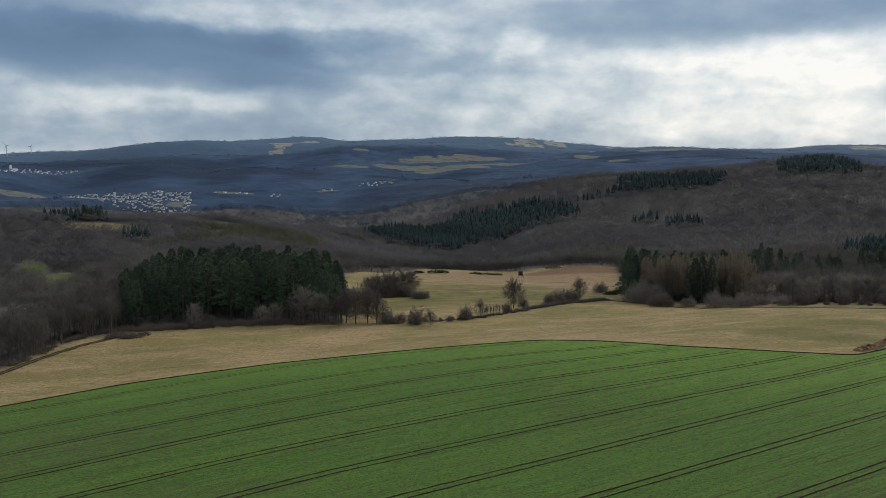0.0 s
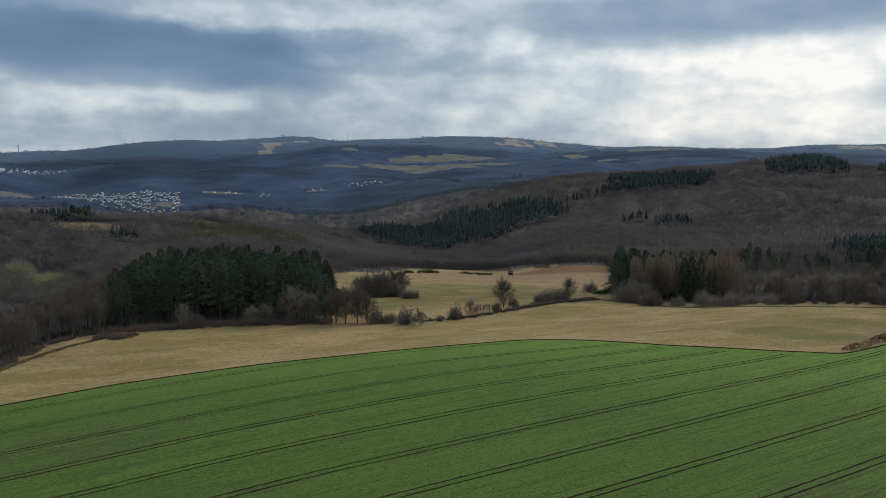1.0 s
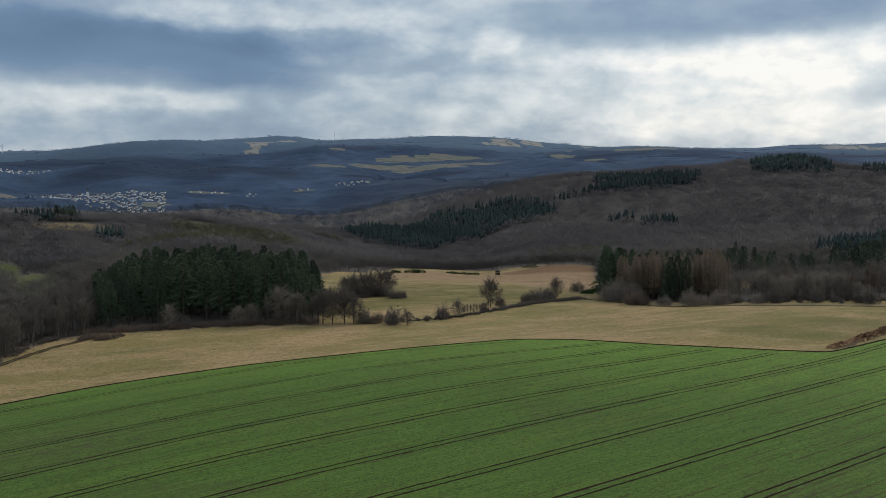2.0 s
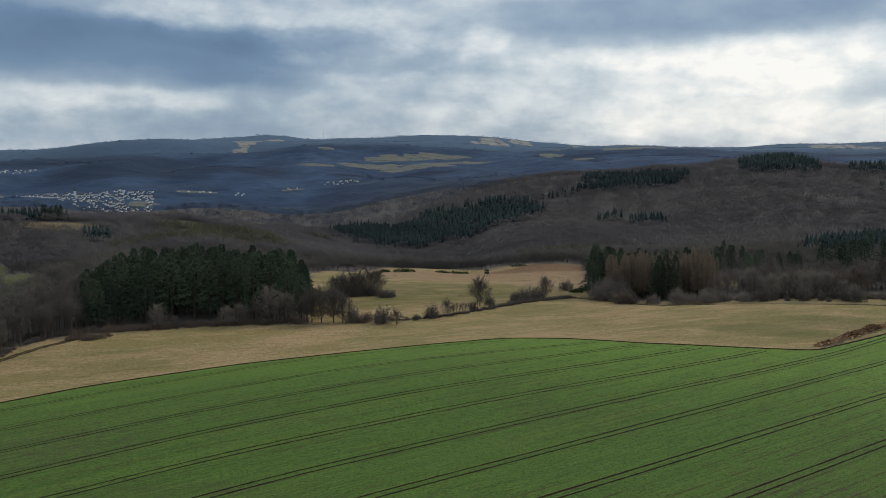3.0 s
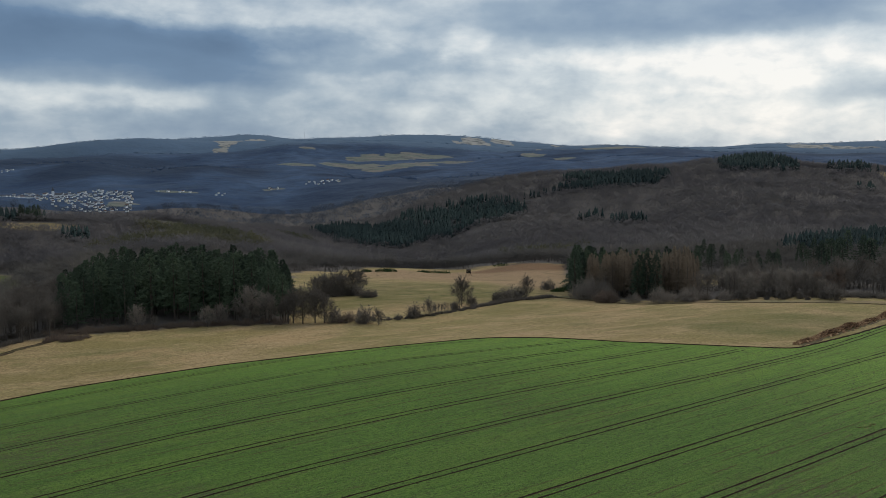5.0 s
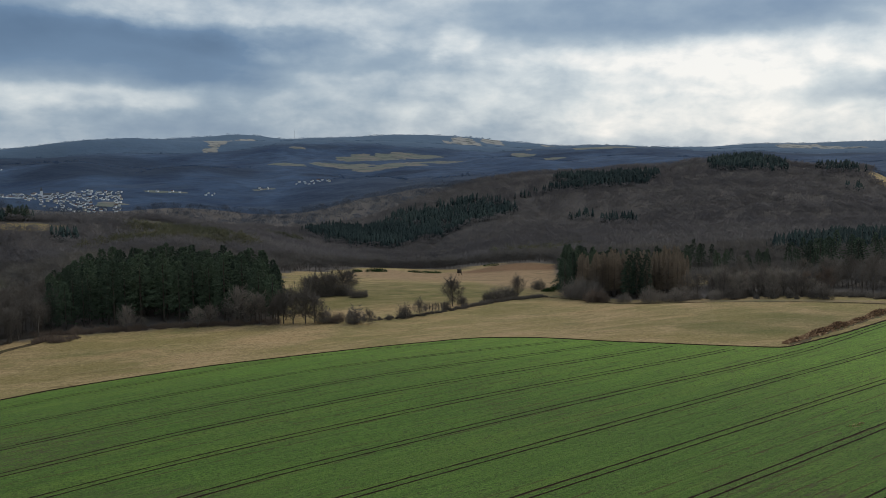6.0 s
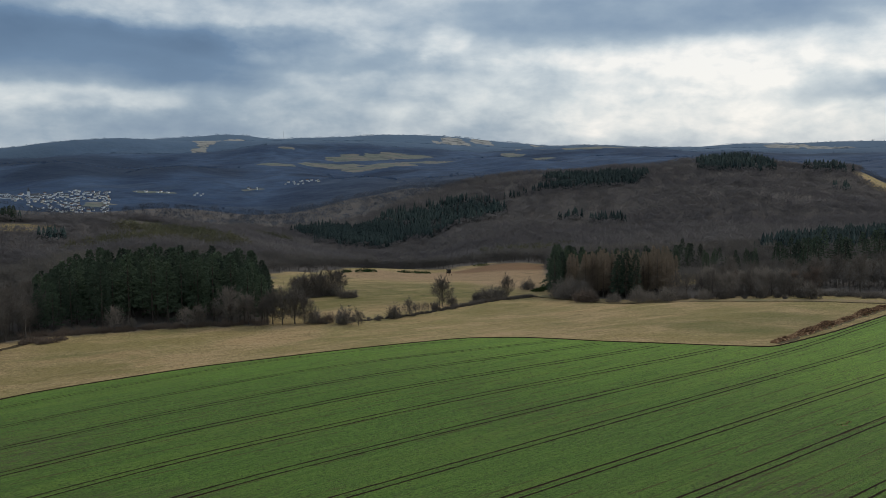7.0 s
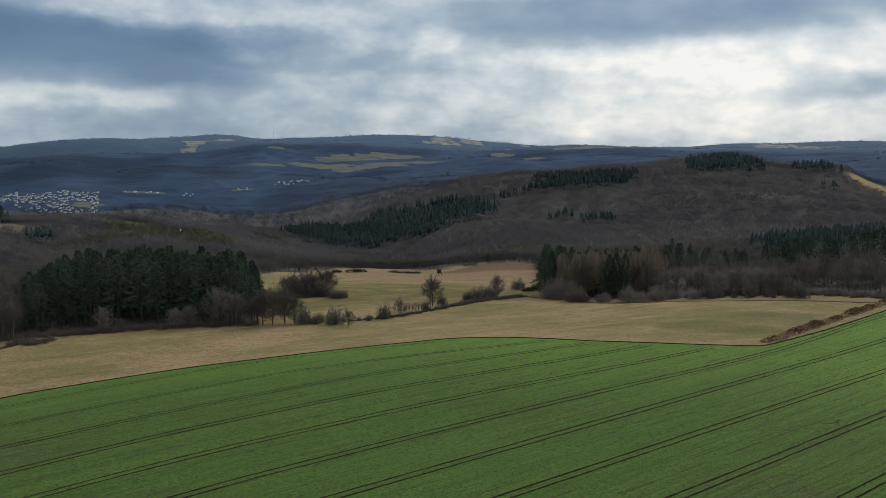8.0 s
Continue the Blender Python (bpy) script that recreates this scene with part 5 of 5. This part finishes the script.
# ---- hunting hide on the clearing ----
def hide(x, y):
    ob = tagged(new("hunting_hide"), "dark wooden hunting hide raised on short legs", "hide")
    s = Soup()
    s.box(-1.15, -1.1, 1.7, 1.15, 1.1, 1.85)
    part("platform", s, PLANK, ob)
    for x0, x1, y0, y1 in ((-1.1, 1.1, -1.08, -1.0), (-1.1, 1.1, 1.0, 1.08), (-1.1, -1.02, -1.0, 1.0), (1.02, 1.1, -1.0, 1.0)):
        s = Soup()
        s.box(x0, y0, 1.85, x1, y1, 2.9)
        s.box(x0, y0, 3.35, x1, y1, 4.0)
        part("wall_panel", s, PLANK, ob)
    for sx in (-1, 1):
        for sy in (-1, 1):
            s = Soup()
            s.tube((sx * 1.25, sy * 1.25, -0.3), (sx * 1.0, sy * 1.0, 3.95), 0.09, 0.08, 5)
            part("leg", s, PLANK, ob)
    s = Soup()
    s.add(((-1.4, -1.4, 3.95), (1.4, -1.4, 3.95), (1.4, 1.4, 4.25), (-1.4, 1.4, 4.25), (-1.4, -1.4, 4.05), (1.4, -1.4, 4.05), (1.4, 1.4, 4.35), (-1.4, 1.4, 4.35)),
          ((3, 2, 1, 0), (4, 5, 6, 7), (0, 1, 5, 4), (1, 2, 6, 5), (2, 3, 7, 6), (3, 0, 4, 7)))
    part("roof", s, PLANK, ob)
    for k in (-0.25, 0.25):
        s = Soup()
        s.tube((2.4, k, -0.2), (1.2, k, 2.0), 0.05, 0.05, 4)
        rail = part("ladder_rail", s, PLANK, ob)
    for k in range(6):
        s = Soup()
        s.tube((2.4 - 0.2 * k, -0.25, 0.1 + 0.35 * k), (2.4 - 0.2 * k, 0.25, 0.1 + 0.35 * k), 0.04, 0.04, 4)
        part("rung", s, PLANK, rail)
    ob.matrix_basis = place(x, y, 0, 0.5) @ Matrix.Scale(1.0, 4)


hide(23.2, 575)


# ---- heap of roots and clods along the field's corner ----
def heap():
    pts, faces, tint = [], [], []
    a, b = np.array((112.5, 263.5)), np.array((205.0, 349.0))
    way = (b - a) / np.linalg.norm(b - a)
    side = np.array((-way[1], way[0]))
    unit = np.array([(1, 0, 0), (-1, 0, 0), (0, 1, 0), (0, -1, 0), (0, 0, 1), (0, 0, -1)], float)
    tri = [(0, 2, 4), (2, 1, 4), (1, 3, 4), (3, 0, 4), (2, 0, 5), (1, 2, 5), (3, 1, 5), (0, 3, 5)]
    for i in range(3600):
        s = rng.uniform(0, 1)
        swell = 0.55 + 0.45 * math.sin(s * 31 + 1) * math.sin(s * 13)
        broad = 2.6 * (0.5 + 0.5 * swell) * min(1, 0.35 + s * 6)
        off = float(np.clip(rng.normal() * 0.5, -1.2, 1.2))
        p = a + (b - a) * s + side * (-0.2 + off * broad)
        tall = 1.9 * swell * max(0, 1 - off * off) * min(1, 0.4 + s * 5)
        z = float(elev(*p)) + tall * rng.uniform(0.2, 1.0)
        size = rng.uniform(0.14, 0.42) * (1.35 if s < 0.3 else 1.0)
        k = len(pts)
        q = (unit + rng.normal(size=(6, 3)) * 0.35) * size * np.array((1, 1, 0.7))
        pts += [(p[0] + v[0], p[1] + v[1], z + v[2]) for v in q]
        faces += [tuple(k + j for j in f) for f in tri]
        tint += [float(np.clip(rng.normal() * 0.22 + 0.35 + 0.25 * (tall < 0.6), 0, 1))] * 6
    me = raw_mesh("root_heap", pts, faces, ROOTS, {"tint": tint})
    tagged(new("root_heap", me), "long brown heap of grubbed roots and clods", "heap", kind="stuff")
    s = np.linspace(0, 1, 60)[:, None]
    ribbon("heap_strip", a + (b - a) * s + side * -2.0, 2.4, TRACK_DIRT, 0.05, 0.5, label="strip of bare trampled earth beside the heap")


heap()

# ---- tracks ----
def smooth_line(points, step=2.0):
    points = np.asarray(points, float)
    along = np.concatenate([[0], np.cumsum(np.linalg.norm(np.diff(points, axis=0), axis=1))])
    return dense(along, points, np.arange(0, along[-1], step))


LEFT_TRACK = ((-152, 225), (-149.6, 253), (-148.7, 268), (-147, 283), (-144, 297.5), (-139.5, 310), (-138.4, 316), (-139, 322))
RIGHT_TRACK = ((57, 404), (72, 392), (88, 374), (118, 365), (144, 354), (178, 343), (240, 326))
for line, width, gauge, label in ((LEFT_TRACK, 3.2, 0.85, "rutted brown earth track along the wood"), (RIGHT_TRACK, 2.0, 0.55, "narrow dark earth track across the meadow")):
    line = smooth_line(line)
    track = tagged(ribbon("track", line, width, TRACK_DIRT, 0.06, 0.3), label, "track", kind="structure")
    way = np.gradient(line, axis=0)
    way /= np.linalg.norm(way, axis=1)[:, None]
    for side in (-gauge, gauge):
        ribbon("rut", line + np.column_stack([-way[:, 1], way[:, 0]]) * side, 0.45, SOIL, 0.075, 0.5, track, "dark wheel rut")
for name, line, width, label in (
    ("grass_strip", ((60, 407), (75, 396), (92, 378), (120, 369), (146, 358), (180, 348), (242, 331)), 6.0, "pale dry grass verge beside the track"),
):
    tagged(ribbon(name, smooth_line(line), width, PALE_GRASS, 0.05, 0.35), label, "verge", kind="structure")


# ---- gorse on the clearing ----
def gorse(x, y, width, height, seed):
    g = np.random.default_rng(seed)
    ob = tagged(new("gorse_bush"), "low dark green gorse bush on dry grass", "shrub", "gorse on the clearing")
    s = Soup()
    for i in range(320):
        t, r = g.uniform(0, 6.283), math.sqrt(g.uniform())
        a = np.array((math.cos(t) * r * width, math.sin(t) * r * width * 0.6, height * (1 - r * r) * g.uniform(0.1, 1)))
        s.blade(a, a + g.normal(size=3) * 0.5 + (0, 0, 0.5), 0.4, g.uniform())
    part("foliage", s, GORSE, ob)
    ob.matrix_basis = place(x, y)


for i, (x, y, w, t) in enumerate(((-33, 553, 5, 2.6), (-28.5, 554, 4.5, 2.2), (-44, 556, 4, 1.6), (-8, 600, 5, 1.4), (0, 606, 6, 1.5), (7, 612, 5, 1.3), (52, 655, 7, 2.4), (62, 428, 3.5, 1.3), (66, 436, 4, 1.4), (70, 444, 4, 1.3), (73, 452, 4, 1.3))):
    gorse(x, y, w, t, 90 + i)


# cast-off branch on the wheat
dash = Soup()
for i in range(40):
    p = np.array((92.2, 177.5)) + ALONG * rng.uniform(-2.4, 2.4) + ACROSS * rng.normal() * 0.35
    z = float(elev(*p)) + 0.15
    dash.blade((p[0], p[1], z), (p[0] + rng.normal() * 0.6, p[1] + rng.normal() * 0.4, z + 0.2), 0.14, rng.uniform())
tagged(part("fallen_branch", dash, ROOTS), "dry brown branches lying on the wheat", "branch")
